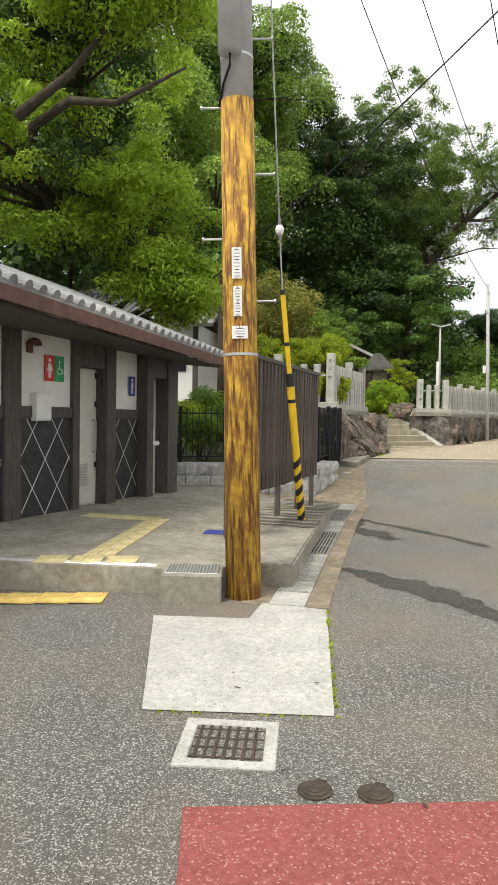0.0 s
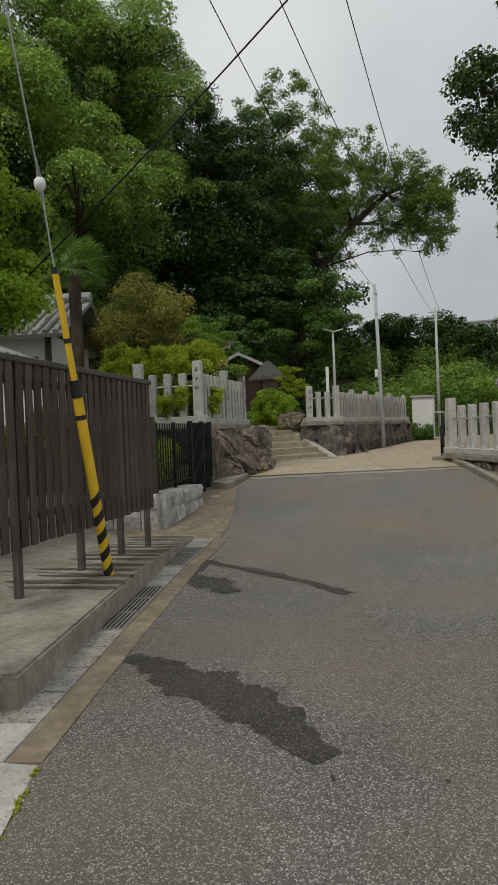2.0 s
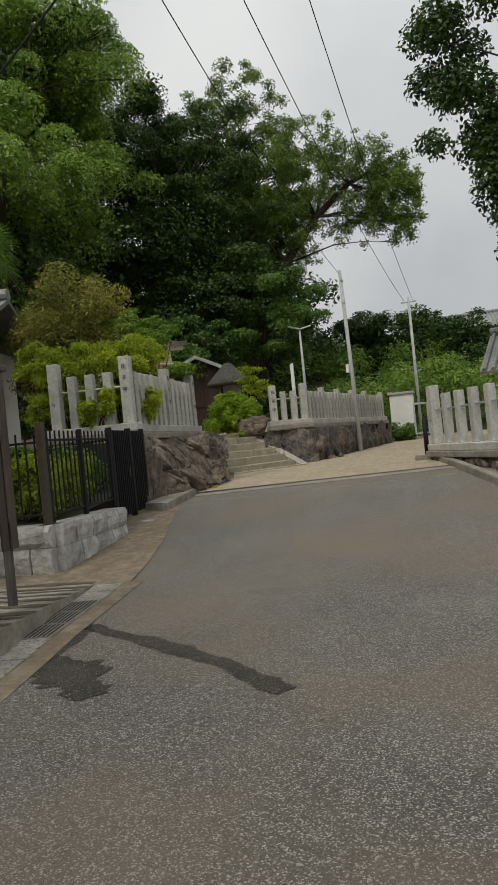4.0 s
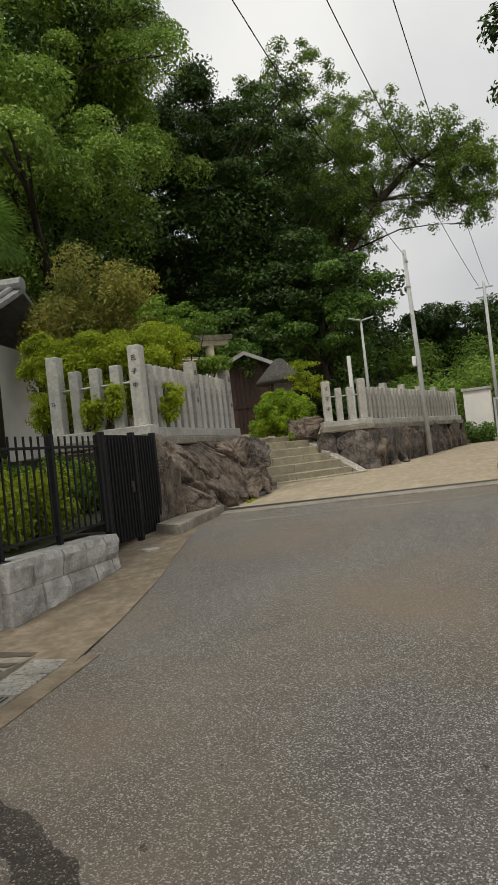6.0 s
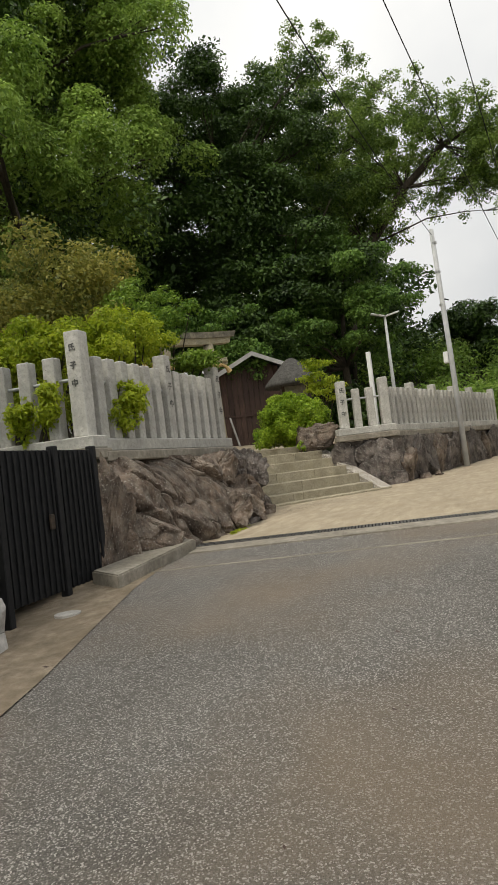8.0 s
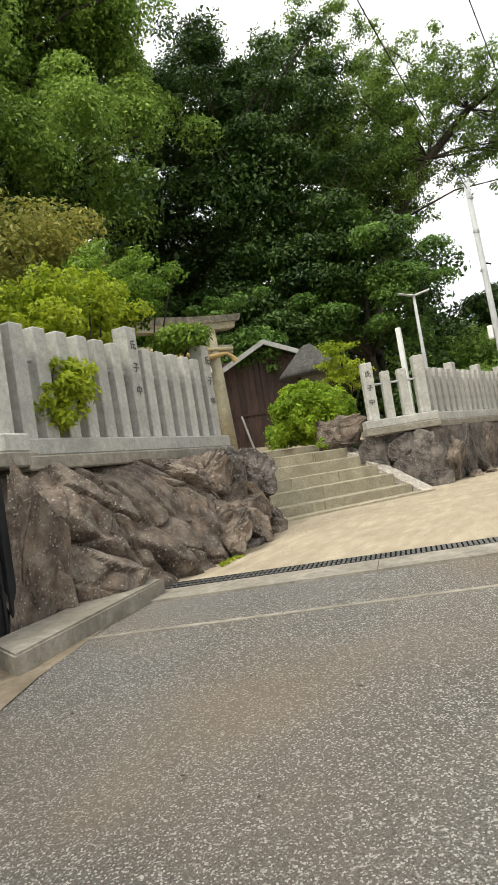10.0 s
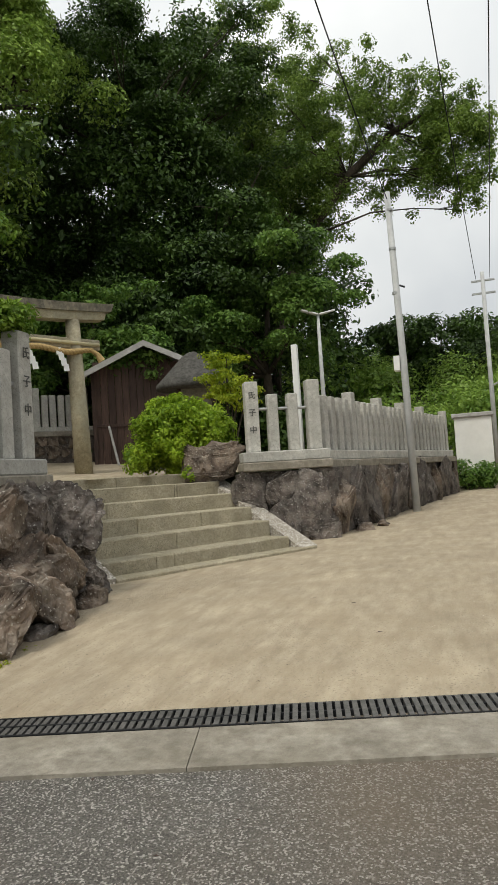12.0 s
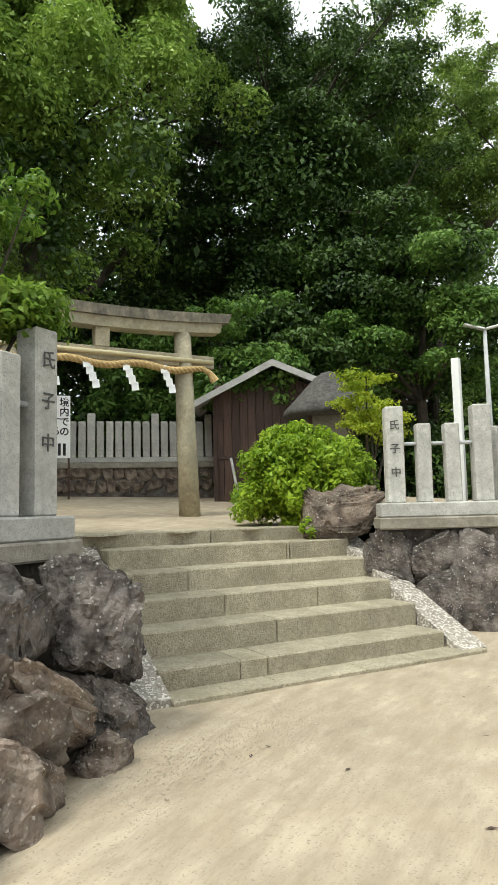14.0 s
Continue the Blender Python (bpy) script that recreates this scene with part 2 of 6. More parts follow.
YELLOW = material("safety_yellow", (0.72, 0.45, 0.02), (0.82, 0.54, 0.03), 5, 0.45, 0.05, 60, stain=0.12)
BLACKTAPE = material("black_tape", (0.015, 0.015, 0.015), (0.03, 0.03, 0.03), 5, 0.5, 0)
WHITE = material("white_enamel", (0.74, 0.74, 0.72), (0.82, 0.82, 0.8), 5, 0.5, 0, stain=0.08)
PAPER = material("white_paper", (0.82, 0.82, 0.8), (0.88, 0.88, 0.86), 8, 0.8, 0, stain=0.05)
REDSIGN = material("red_sign", (0.55, 0.035, 0.03), (0.62, 0.05, 0.04), 5, 0.5, 0, stain=0.1)
GREENSIGN = material("green_sign", (0.02, 0.3, 0.1), (0.03, 0.34, 0.12), 5, 0.5, 0, stain=0.1)
BLUESIGN = material("blue_sign", (0.03, 0.04, 0.25), (0.04, 0.06, 0.3), 5, 0.5, 0, stain=0.1)
INK = material("black_ink", (0.012, 0.012, 0.012), (0.03, 0.03, 0.03), 5, 0.8, 0)
GREYINK = material("grey_ink", (0.3, 0.3, 0.33), (0.4, 0.4, 0.42), 5, 0.8, 0)
CARVE = material("carved_letter", (0.05, 0.05, 0.048), (0.1, 0.1, 0.095), 5, 0.9, 0)
REDPAINT = material("red_road_paint", (0.2, 0.045, 0.04), (0.3, 0.085, 0.075), 40, 0.85, 0.5, 110, stain=0.2, specks=(110, 0.12, (0.42, 0.22, 0.2)))
TACTILE = material("yellow_tactile", (0.62, 0.42, 0.1), (0.74, 0.55, 0.2), 6, 0.75, 0.3, 60, stain=0.3, stain_scale=2.5)
TACTILE_PALE = material("pale_tactile", (0.5, 0.41, 0.2), (0.62, 0.53, 0.3), 6, 0.8, 0.3, 60, stain=0.3, stain_scale=2.5)
BARK = material("bark", (0.035, 0.028, 0.02), (0.09, 0.072, 0.052), 6, 0.95, 1.0, 16, stretch=(2, 2, 0.6))
ROPE = material("straw_rope", (0.42, 0.28, 0.11), (0.62, 0.45, 0.22), 30, 0.9, 0.6, 60)
BAMBOO = material("dry_bamboo", (0.55, 0.47, 0.27), (0.68, 0.6, 0.38), 8, 0.5, 0.1, 40)
THATCH = material("old_thatch", (0.05, 0.047, 0.042), (0.13, 0.125, 0.115), 14, 0.95, 1.0, 60, stain=0.4, stain_scale=3)
TIN = material("weathered_tin", (0.34, 0.33, 0.31), (0.5, 0.49, 0.47), 6, 0.6, 0.2, 40)
L_CAMPHOR = leaf_material("leaf_camphor", (0.1, 0.19, 0.026), (0.38, 0.53, 0.11), 0.35)
L_MAPLE = leaf_material("leaf_maple", (0.19, 0.32, 0.025), (0.44, 0.58, 0.07), 0.5)
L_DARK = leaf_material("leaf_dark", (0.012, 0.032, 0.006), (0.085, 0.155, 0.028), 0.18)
L_MID = leaf_material("leaf_mid", (0.045, 0.115, 0.02), (0.2, 0.33, 0.065), 0.35)
L_AIRY = leaf_material("leaf_airy", (0.06, 0.115, 0.02), (0.22, 0.32, 0.06), 0.4)
L_GOLD = leaf_material("leaf_golden", (0.1, 0.15, 0.04), (0.4, 0.36, 0.08), 0.42)
L_NANDINA = leaf_material("leaf_nandina", (0.2, 0.29, 0.02), (0.5, 0.56, 0.05), 0.5)
L_AZALEA = leaf_material("leaf_azalea", (0.13, 0.25, 0.02), (0.42, 0.56, 0.05), 0.45)
L_SHRUB = leaf_material("leaf_shrub", (0.07, 0.16, 0.018), (0.26, 0.38, 0.05), 0.38)
L_HILL = leaf_material("leaf_hillside", (0.1, 0.2, 0.03), (0.32, 0.46, 0.09), 0.4)


# ---- mesh helpers ----
def part(name, bm, mat, parent=None, label="", smooth=False):
    me = bpy.data.meshes.new(name)
    bm.normal_update()
    bm.to_mesh(me)
    bm.free()
    me.materials.append(mat)
    if smooth:
        me.polygons.foreach_set("use_smooth", [True] * len(me.polygons))
    ob = new(name, me)
    if parent:
        ob.parent = parent
    if label:
        ob["label"] = label
    return ob


def child(name, me, parent, m):
    ob = new(name, me)
    ob.parent = parent
    ob.matrix_basis = m
    return ob


def thing(name, label, category, m=None, group="", kind=""):
    ob = new(name)
    ob.empty_display_size = 0.1
    if m is not None:
        ob.matrix_basis = m
    return tagged(ob, label, category, group, kind)


def box(bm, x0, y0, z0, x1, y1, z1, bevel=0.0, m=None):
    vs = [bm.verts.new((x, y, z)) for x in (x0, x1) for y in (y0, y1) for z in (z0, z1)]
    fs = [bm.faces.new([vs[i] for i in q]) for q in ((0, 1, 3, 2), (4, 6, 7, 5), (0, 4, 5, 1), (2, 3, 7, 6), (0, 2, 6, 4), (1, 5, 7, 3))]
    if bevel:
        es = list({e for f in fs for e in f.edges})
        got = bmesh.ops.bevel(bm, geom=es, offset=bevel, segments=1, affect="EDGES")
        vs = [v for v in vs if v.is_valid] + [v for v in got["verts"]]
    if m is not None:
        bmesh.ops.transform(bm, matrix=m, verts=list({v for v in vs if v.is_valid}))
    return bm


def boxed(x0, y0, z0, x1, y1, z1, bevel=0.0, m=None):
    return box(bmesh.new(), x0, y0, z0, x1, y1, z1, bevel, m)


def tube(bm, pts, radii, sides=8, caps=True):
    """A round bar along points, with a radius at each."""
    pts = [Vector(p) for p in pts]
    rings = []
    for i, p in enumerate(pts):
        d = (pts[min(i + 1, len(pts) - 1)] - pts[max(i - 1, 0)]).normalized()
        a = d.orthogonal().normalized() if abs(d.z) > 0.98 else d.cross(Vector((0, 0, 1))).normalized()
        b = d.cross(a)
        r = radii[i] if hasattr(radii, "__len__") else radii
        rings.append([bm.verts.new(p + (a * math.cos(k * math.tau / sides) + b * math.sin(k * math.tau / sides)) * r) for k in range(sides)])
    for r0, r1 in zip(rings, rings[1:]):
        for k in range(sides):
            bm.faces.new((r0[k], r0[(k + 1) % sides], r1[(k + 1) % sides], r1[k]))
    if caps:
        bm.faces.new(rings[0][::-1])
        bm.faces.new(rings[-1])
    return bm


def slab(outline, z0, z1, bevel=0.0):
    """A prism over a plan outline (counter-clockwise); z1 may be a function of the plan."""
    bm = bmesh.new()
    top = [bm.verts.new((x, y, z1(x, y) if callable(z1) else z1)) for x, y in outline]
    low = [bm.verts.new((x, y, z0(x, y) if callable(z0) else z0)) for x, y in outline]
    f = bm.faces.new(top)
    bm.faces.new(low[::-1])
    n = len(top)
    for i in range(n):
        bm.faces.new((low[i], low[(i + 1) % n], top[(i + 1) % n], top[i]))
    if bevel:
        bmesh.ops.bevel(bm, geom=list(f.edges), offset=bevel, segments=2, affect="EDGES")
    bmesh.ops.recalc_face_normals(bm, faces=bm.faces[:])
    return bm


def rock_mesh(size, seed, sub=3, rough=0.28, boxy=0.65):
    """A faceted boulder: a sphere cut by random planes, roughened by noise."""
    rng = random.Random(seed)
    bm = bmesh.new()
    bmesh.ops.create_icosphere(bm, subdivisions=sub, radius=1.0)
    cuts = []
    for _ in range(12):
        v = Vector((rng.gauss(0, 1), rng.gauss(0, 1), rng.gauss(0, 1))).normalized()
        cuts.append((v, rng.uniform(0.55, 0.88)))
    off = Vector((seed * 3.7, seed * 1.3, seed * 2.1))
    for v in bm.verts:
        p = Vector([math.copysign(abs(c) ** boxy, c) for c in v.co])
        for nrm, d in cuts:
            k = p.dot(nrm)
            if k > d:
                p -= nrm * (k - d) * 0.97
        fd_, _ = noise.voronoi(p * 1.35 + off + Vector((0.4, 0.3, 0.2)) * noise.noise(p * 3 + off))
        crack = 0.09 * max(0.0, 1 - (fd_[1] - fd_[0]) / 0.14)
        p *= 1 + rough * noise.noise(p * 1.6 + off) + 0.15 * noise.ridged_multi_fractal(p * 1.5 + off, 0.8, 2.1, 6, 1.0, 2.0) - 0.15 - crack + 0.05 * noise.noise(p * 8 + off) + 0.03 * noise.noise(p * 19 + off)
        v.co = Vector((p.x * size[0], p.y * size[1], p.z * size[2]))
    return bm


def text_mesh(body, size, mat, name, parent, m, line=1.0, depth=0.002, bold=0.0):
    cu = bpy.data.curves.new(name, "FONT")
    cu.body, cu.size, cu.align_x, cu.align_y, cu.space_line = body, size, "CENTER", "TOP", line
    cu.extrude, cu.offset = depth, bold
    tmp = bpy.data.objects.new(name, cu)
    scene.collection.objects.link(tmp)
    bpy.context.view_layer.update()
    me = bpy.data.meshes.new_from_object(tmp.evaluated_get(bpy.context.evaluated_depsgraph_get()))
    bpy.data.objects.remove(tmp)
    me.materials.clear()
    me.materials.append(mat)
    ob = new(name, me)
    ob.parent = parent
    ob.matrix_basis = m
    return ob


def leaf_mesh(name, blobs, count, size, mat, seed, up=0.35, shell=0.55, aspect=0.5, flat=1.0):
    """Many single leaves spread over the shells of round clumps (x, y, z, r)."""
    rng = np.random.default_rng(seed)
    B = np.array(blobs, float)
    w = B[:, 3] ** 2
    pick = rng.choice(len(B), count, p=w / w.sum())
    d = rng.normal(size=(count, 3))
    d[:, 2] += up
    d /= np.linalg.norm(d, axis=1)[:, None]
    rad = B[pick, 3] * (shell + (1.06 - shell) * rng.random(count) ** 0.7)
    pos = B[pick, :3] + d * rad[:, None] * np.array([1, 1, flat])
    nor = d * 0.7 + rng.normal(size=(count, 3)) * 0.5 + np.array([0, 0, 0.45])
    nor /= np.linalg.norm(nor, axis=1)[:, None]
    tan = rng.normal(size=(count, 3)) + d * 0.5 - np.array([0, 0, 0.35])
    tan -= nor * (tan * nor).sum(1)[:, None]
    tan /= np.linalg.norm(tan, axis=1)[:, None]
    bit = np.cross(nor, tan)
    ln = (size * rng.uniform(0.6, 1.35, count))[:, None]
    wd = ln * aspect * 0.5
    v = np.empty((count, 4, 3))
    v[:, 0] = pos - tan * ln * 0.5
    v[:, 1] = pos + bit * wd + nor * wd * 0.35
    v[:, 2] = pos + tan * ln * 0.5 - nor * ln * 0.12
    v[:, 3] = pos - bit * wd + nor * wd * 0.35
    me = bpy.data.meshes.new(name)
    me.vertices.add(count * 4)
    me.vertices.foreach_set("co", v.ravel())
    me.loops.add(count * 4)
    me.loops.foreach_set("vertex_index", np.arange(count * 4, dtype=np.int32))
    me.polygons.add(count)
    me.polygons.foreach_set("loop_start", np.arange(0, count * 4, 4, dtype=np.int32))
    me.update(calc_edges=True)
    me.materials.append(mat)
    return me


def clumps(rng, crowns, per, rmin, rmax):
    """Clump centres near the surface of each crown ellipsoid (x, y, z, rx, ry, rz)."""
    out = []
    for cx, cy, cz, rx, ry, rz in crowns:
        for _ in range(per):
            d = Vector((rng.gauss(0, 1), rng.gauss(0, 1), rng.gauss(0, 1))).normalized()
            k = rng.uniform(0.45, 1.0)
            out.append((cx + d.x * rx * k, cy + d.y * ry * k, cz + d.z * rz * k, rng.uniform(rmin, rmax)))
    return out


def tree(name, label, foot, stem, crowns, mat, leaves, leaf, per=26, rmin=0.6, rmax=1.3, radius=0.3, seed=1, limbs=14, shell=0.45, up=0.35, flat=0.8, group="", category="tree", inner=0, limb=0.55):
    """A trunk through the points of stem, limbs out to the clumps, and a crown of single leaves."""
    rng = random.Random(seed)
    t = thing(name, label, category, pose(*foot), group)
    o = Vector(foot)
    blobs = [(b[0] - o.x, b[1] - o.y, b[2] - o.z, b[3]) for b in clumps(rng, crowns, per, rmin, rmax)]
    stem = [Vector(s) - o for s in stem]
    bm = bmesh.new()
    n = len(stem)
    tube(bm, stem, [radius * (1.25 if i == 0 else 1 - 0.75 * i / (n - 1)) for i in range(n)], 10)
    part("trunk", bm, BARK, t, smooth=True)
    for b in rng.sample(blobs, min(limbs, len(blobs))):
        bm = bmesh.new()
        e = Vector(b[:3])
        near = min(range(1, n), key=lambda i: (stem[i] - e).length + 0.7 * max(0, stem[i].z - e.z))
        s = stem[near]
        r0 = radius * (1 - 0.75 * near / (n - 1)) * limb
        mid = s.lerp(e, 0.5) + Vector((rng.uniform(-0.3, 0.3), rng.uniform(-0.3, 0.3), rng.uniform(0.0, 0.5))) * (e - s).length * 0.3
        pts = [s, s.lerp(mid, 0.55), mid, mid.lerp(e, 0.5) + Vector((0, 0, 0.1)), e]
        tube(bm, pts, [r0, r0 * 0.8, r0 * 0.6, r0 * 0.38, r0 * 0.12], 6)
        for _ in range(3):
            f = e + Vector((rng.uniform(-1, 1), rng.uniform(-1, 1), rng.uniform(-0.3, 0.9))) * b[3]
            tube(bm, [mid.lerp(e, rng.uniform(0.2, 0.8)), e.lerp(f, 0.5), f], [r0 * 0.3, r0 * 0.18, r0 * 0.06], 5)
        part("limb", bm, BARK, t, smooth=True)
    child("crown", leaf_mesh("crown", blobs, leaves, leaf, mat, seed, up, shell, flat=flat), t, Matrix())
    # leaves at the crown's core: its inner shade is put into their dark colour
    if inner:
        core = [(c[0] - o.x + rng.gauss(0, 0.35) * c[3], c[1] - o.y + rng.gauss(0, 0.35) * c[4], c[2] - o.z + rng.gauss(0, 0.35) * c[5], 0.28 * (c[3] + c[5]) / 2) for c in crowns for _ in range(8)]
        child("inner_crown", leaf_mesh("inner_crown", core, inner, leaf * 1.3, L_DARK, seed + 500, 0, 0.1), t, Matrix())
    return t


# ---- lie of the land ----
def road_z(x, y):
    z = np.interp(y, [-30, 0, 4, 5.4, 10, 12.4, 14, 16.7, 19.3, 22, 25, 30, 36, 60], [-0.5, -0.2, -0.15, -0.06, -0.06, -0.02, 0.12, 0.39, 0.53, 0.65, 0.65, 0.78, 0.95, 1.3])
    return float(z)


def smooth(a, b, v):
    k = min(1, max(0, (v - a) / (b - a)))
    return k * k * (3 - 2 * k)


def land_z(x, y):
    z = road_z(x, y) - 0.03
    inside = smooth(-5.0, -8.0, x) * smooth(34.0, 37.0, y)
    z = z + (2.3 - z) * inside
    hill = max(0.42 * max(0, -x - 14.5) * smooth(11, 18, y), 0.4 * max(0, y - 40) * smooth(14, -4, x), 0.3 * max(0, y - 48))
    return z + 9.5 * (1 - math.exp(-hill / 9.5)) + (0.25 * noise.noise(Vector((x * 0.4, y * 0.4, 0))) if hill > 0.3 else 0)


def sheet(name, xs, ys, height, mat, label, inside=None):
    bm = bmesh.new()
    grid = [[bm.verts.new((x, y, height(x, y))) for y in ys] for x in xs]
    for i in range(len(xs) - 1):
        for j in range(len(ys) - 1):
            if inside is None or inside((xs[i] + xs[i + 1]) / 2, (ys[j] + ys[j + 1]) / 2):
                bm.faces.new((grid[i][j], grid[i + 1][j], grid[i + 1][j + 1], grid[i][j + 1]))
    bmesh.ops.delete(bm, geom=[v for v in bm.verts if not v.link_faces], context="VERTS")
    return tagged(part(name, bm, mat, None, label, True), "", "ground", "", "structure")


steps_x = [-400, -150, -70, -45] + [-36 + i for i in range(62)] + [30, 45, 70, 150, 400]
steps_y = [-300, -100, -40, -20] + [-10 + i for i in range(75)] + [70, 80, 110, 170, 420]
sheet("ground", steps_x, steps_y, land_z, EARTH, "dark leafy earth of the wooded slope")


def strip(name, outline, mat, label, lift, category="ground", kind="structure"):
    """A thin patch that follows the road's rise, between x edges given by row: (y, x0, x1)."""
    bm = bmesh.new()
    rows = []
    for y, x0, x1 in outline:
        n = 5
        rows.append([bm.verts.new((x0 + (x1 - x0) * i / n, y, road_z(0, y) + lift)) for i in range(n + 1)])
    for a, b in zip(rows, rows[1:]):
        for i in range(len(a) - 1):
            bm.faces.new((a[i], a[i + 1], b[i + 1], b[i]))
    return tagged(part(name, bm, mat, None, label, True), "", category, "", kind)
YS = [-30, -20, -10, -4, 0, 2, 4, 4.7, 5.4, 6.5, 8, 9, 10, 11.2, 12.4, 13.2, 14, 15, 16.7, 17.5]
strip("road", [(y, -30 if y < 9 else -9, 30) for y in YS] + [(18.3, -6.0, 30), (18.7, -4.25, 30), (19.3, -1.9, 30), (20.5, 2.85, 30), (22, 8.8, 30), (25, 20.6, 30), (27, 28.5, 30)], ASPHALT, "grey asphalt road with pale stone chips", 0.0, "road")


def drain_y(x):
    return 18.46 + (x + 5.0) * 0.2529


bm = bmesh.new()
grid = []
for i in range(73):
    x = -6.4 + 0.5 * i
    y0 = drain_y(x) + 0.2
    grid.append([bm.verts.new((x, y0 + (46 - y0) * (j / 40) ** 1.5, road_z(x, y0 + (46 - y0) * (j / 40) ** 1.5) + 0.014 + 0.012 * noise.noise(Vector((x * 1.1, j * 0.7, 0))) * min(1, j / 4))) for j in range(41)])
for a, b in zip(grid, grid[1:]):
    for j in range(40):
        bm.faces.new((a[j], b[j], b[j + 1], a[j + 1]))
tagged(part("sandy_forecourt", bm, SAND, None, "pale sandy earth in front of the shrine steps", True), "", "ground", "", "structure")
# court above the steps
CO = Vector((-5.6, 22.4, 0))
DX, DY = Vector((0.5, 0.866, 0)), Vector((-0.866, 0.5, 0))


def stair(a, b, z):
    """Plan axes of the steps: a along them, b up them."""
    p = CO + DX * a + DY * b
    return (p.x, p.y, z)


def sp(a, b):
    return stair(a, b, 0)[:2]


def court_z(x, y):
    b = (x - CO.x) * DY.x + (y - CO.y) * DY.y
    return 1.78 + 0.09 * min(8, max(0, b - 3.2))




def in_court(x, y):
    a, b = (x - CO.x) * DX.x + (y - CO.y) * DX.y, (x - CO.x) * DY.x + (y - CO.y) * DY.y
    return b > 2.2 and x < -4.3 and (y < 26 or x < -4.6)


sheet("court", [-18 + 0.4 * i for i in range(36)], [17.9 + 0.4 * i for i in range(45)], court_z, SAND, "pale sandy earth court behind the stone steps", in_court)

# steps of split granite
st = thing("stone_steps", "five worn tan granite steps with aggregate side ramps", "steps", kind="structure")
RISE, TREAD = 0.2, 0.43
rng = random.Random(4)
for k in range(6):
    z1 = 0.65 + RISE * (k + 1) if k < 5 else 1.8
    b0, b1 = TREAD * k, TREAD * (k + 1) + 0.05
    a0, a1 = 0.04 * k + (0 if k < 5 else -0.5), 2.85 + 0.06 * k + (0 if k < 5 else -0.4)
    cuts = [a0] + sorted(rng.uniform(a0 + 0.5, a1 - 0.5) for _ in range(1 if k % 2 else 2)) + [a1]
    for c0, c1 in zip(cuts, cuts[1:]):
        bm = boxed(c0 + 0.003, b0, 0.3, c1 - 0.003, b1, z1 + rng.uniform(-0.004, 0.004), 0.012)
        bmesh.ops.transform(bm, matrix=Matrix(((DX.x, DY.x, 0, CO.x), (DX.y, DY.y, 0, CO.y), (0, 0, 1, 0), (0, 0, 0, 1))), verts=bm.verts[:])
        part("step_stone", bm, STEPSTONE, st)
cuts = [0.0, 0.9, 1.7, 2.35, 3.1]
for c0, c1 in zip(cuts, cuts[1:]):
    bm = boxed(c0 + 0.004, -0.28, 0.4, c1 - 0.004, 0.02, 0.7, 0.01, Matrix(((DX.x, DY.x, 0, CO.x), (DX.y, DY.y, 0, CO.y), (0, 0, 1, 0), (0, 0, 0, 1))))
    part("foot_slab", bm, STEPSTONE, st)


def ramp(a0, a1, shift, zb, zt, b0, b1):
    bm = bmesh.new()
    ps = [(a0, b0), (a1, b0), (a1 + shift, b1), (a0 + shift, b1)]
    low = [bm.verts.new(stair(a, b, 0.3)) for a, b in ps]
    top = [bm.verts.new(stair(a, b, z)) for (a, b), z in zip(ps, (zb, zb, zt, zt))]
    bm.faces.new(top), bm.faces.new(low[::-1])
    for i in range(4):
        bm.faces.new((low[i], low[(i + 1) % 4], top[(i + 1) % 4], top[i]))
    bmesh.ops.recalc_face_normals(bm, faces=bm.faces[:])
    part("side_ramp", bm, PEBBLE, st, "exposed-aggregate concrete side ramp")


ramp(2.85, 3.17, 0.12, 0.7, 1.22, -0.2, 0.98)
ramp(2.97, 3.29, 0.12, 1.25, 1.74, 0.99, 2.15)
ramp(-0.3, 0.0, 0.16, 0.72, 1.68, -0.25, 2.15)

# toilet platform with kerbs
PLAT = [(-30, -3.2), (-4.85, 4.89), (-3.39, 5.36), (-2.9, 5.5), (-2.9, 5.95), (-2.38, 6.12), (-3.05, 8.9), (-30, 8.9)]
tagged(part("platform", slab(PLAT, -0.6, 0.17, 0.02), CONCRETE_DARK, None, "low concrete platform with a kerb around it"), "", "pavement", "", "structure")


def platform_z(x, y):
    """The platform runs out to the level of the road at its far end."""
    low = np.interp(y, [8.9, 10.2, 11.4, 12.3, 13.0, 16], [0.17, 0.135, 0.06, 0.0, -0.01, 0.1])
    return 0.17 + (float(low) - 0.17) * smooth(-6.4, -5.2, x)


bm = bmesh.new()
rows = []
for i in range(31):
    y = 8.9 + 0.2 * i
    edge = float(np.interp(y, [8.9, 12.0, 13.3, 14.9], [-3.05, -3.75, -3.95, -6.2]))
    xs = [-30, -9, -6.6, -6.2, -5.8, -5.4, -5.0] + [-5.0 + (edge + 5.0) * k / 4 for k in (1, 2, 3, 4)] if edge > -4.9 else [-30, -9, -6.6, -6.55, -6.5, -6.45, -6.4, -6.35, -6.3, -6.25, edge]
    rows.append([bm.verts.new((x, y, platform_z(x, y))) for x in xs] + [bm.verts.new((xs[-1] + 0.004, y, -0.4))])
for a, b in zip(rows, rows[1:]):
    for k in range(len(a) - 1):
        bm.faces.new((a[k], a[k + 1], b[k + 1], b[k]))
tagged(part("platform", bm, CONCRETE_DARK, None, "concrete platform sloping down to the gate apron"), "", "pavement", "", "structure")
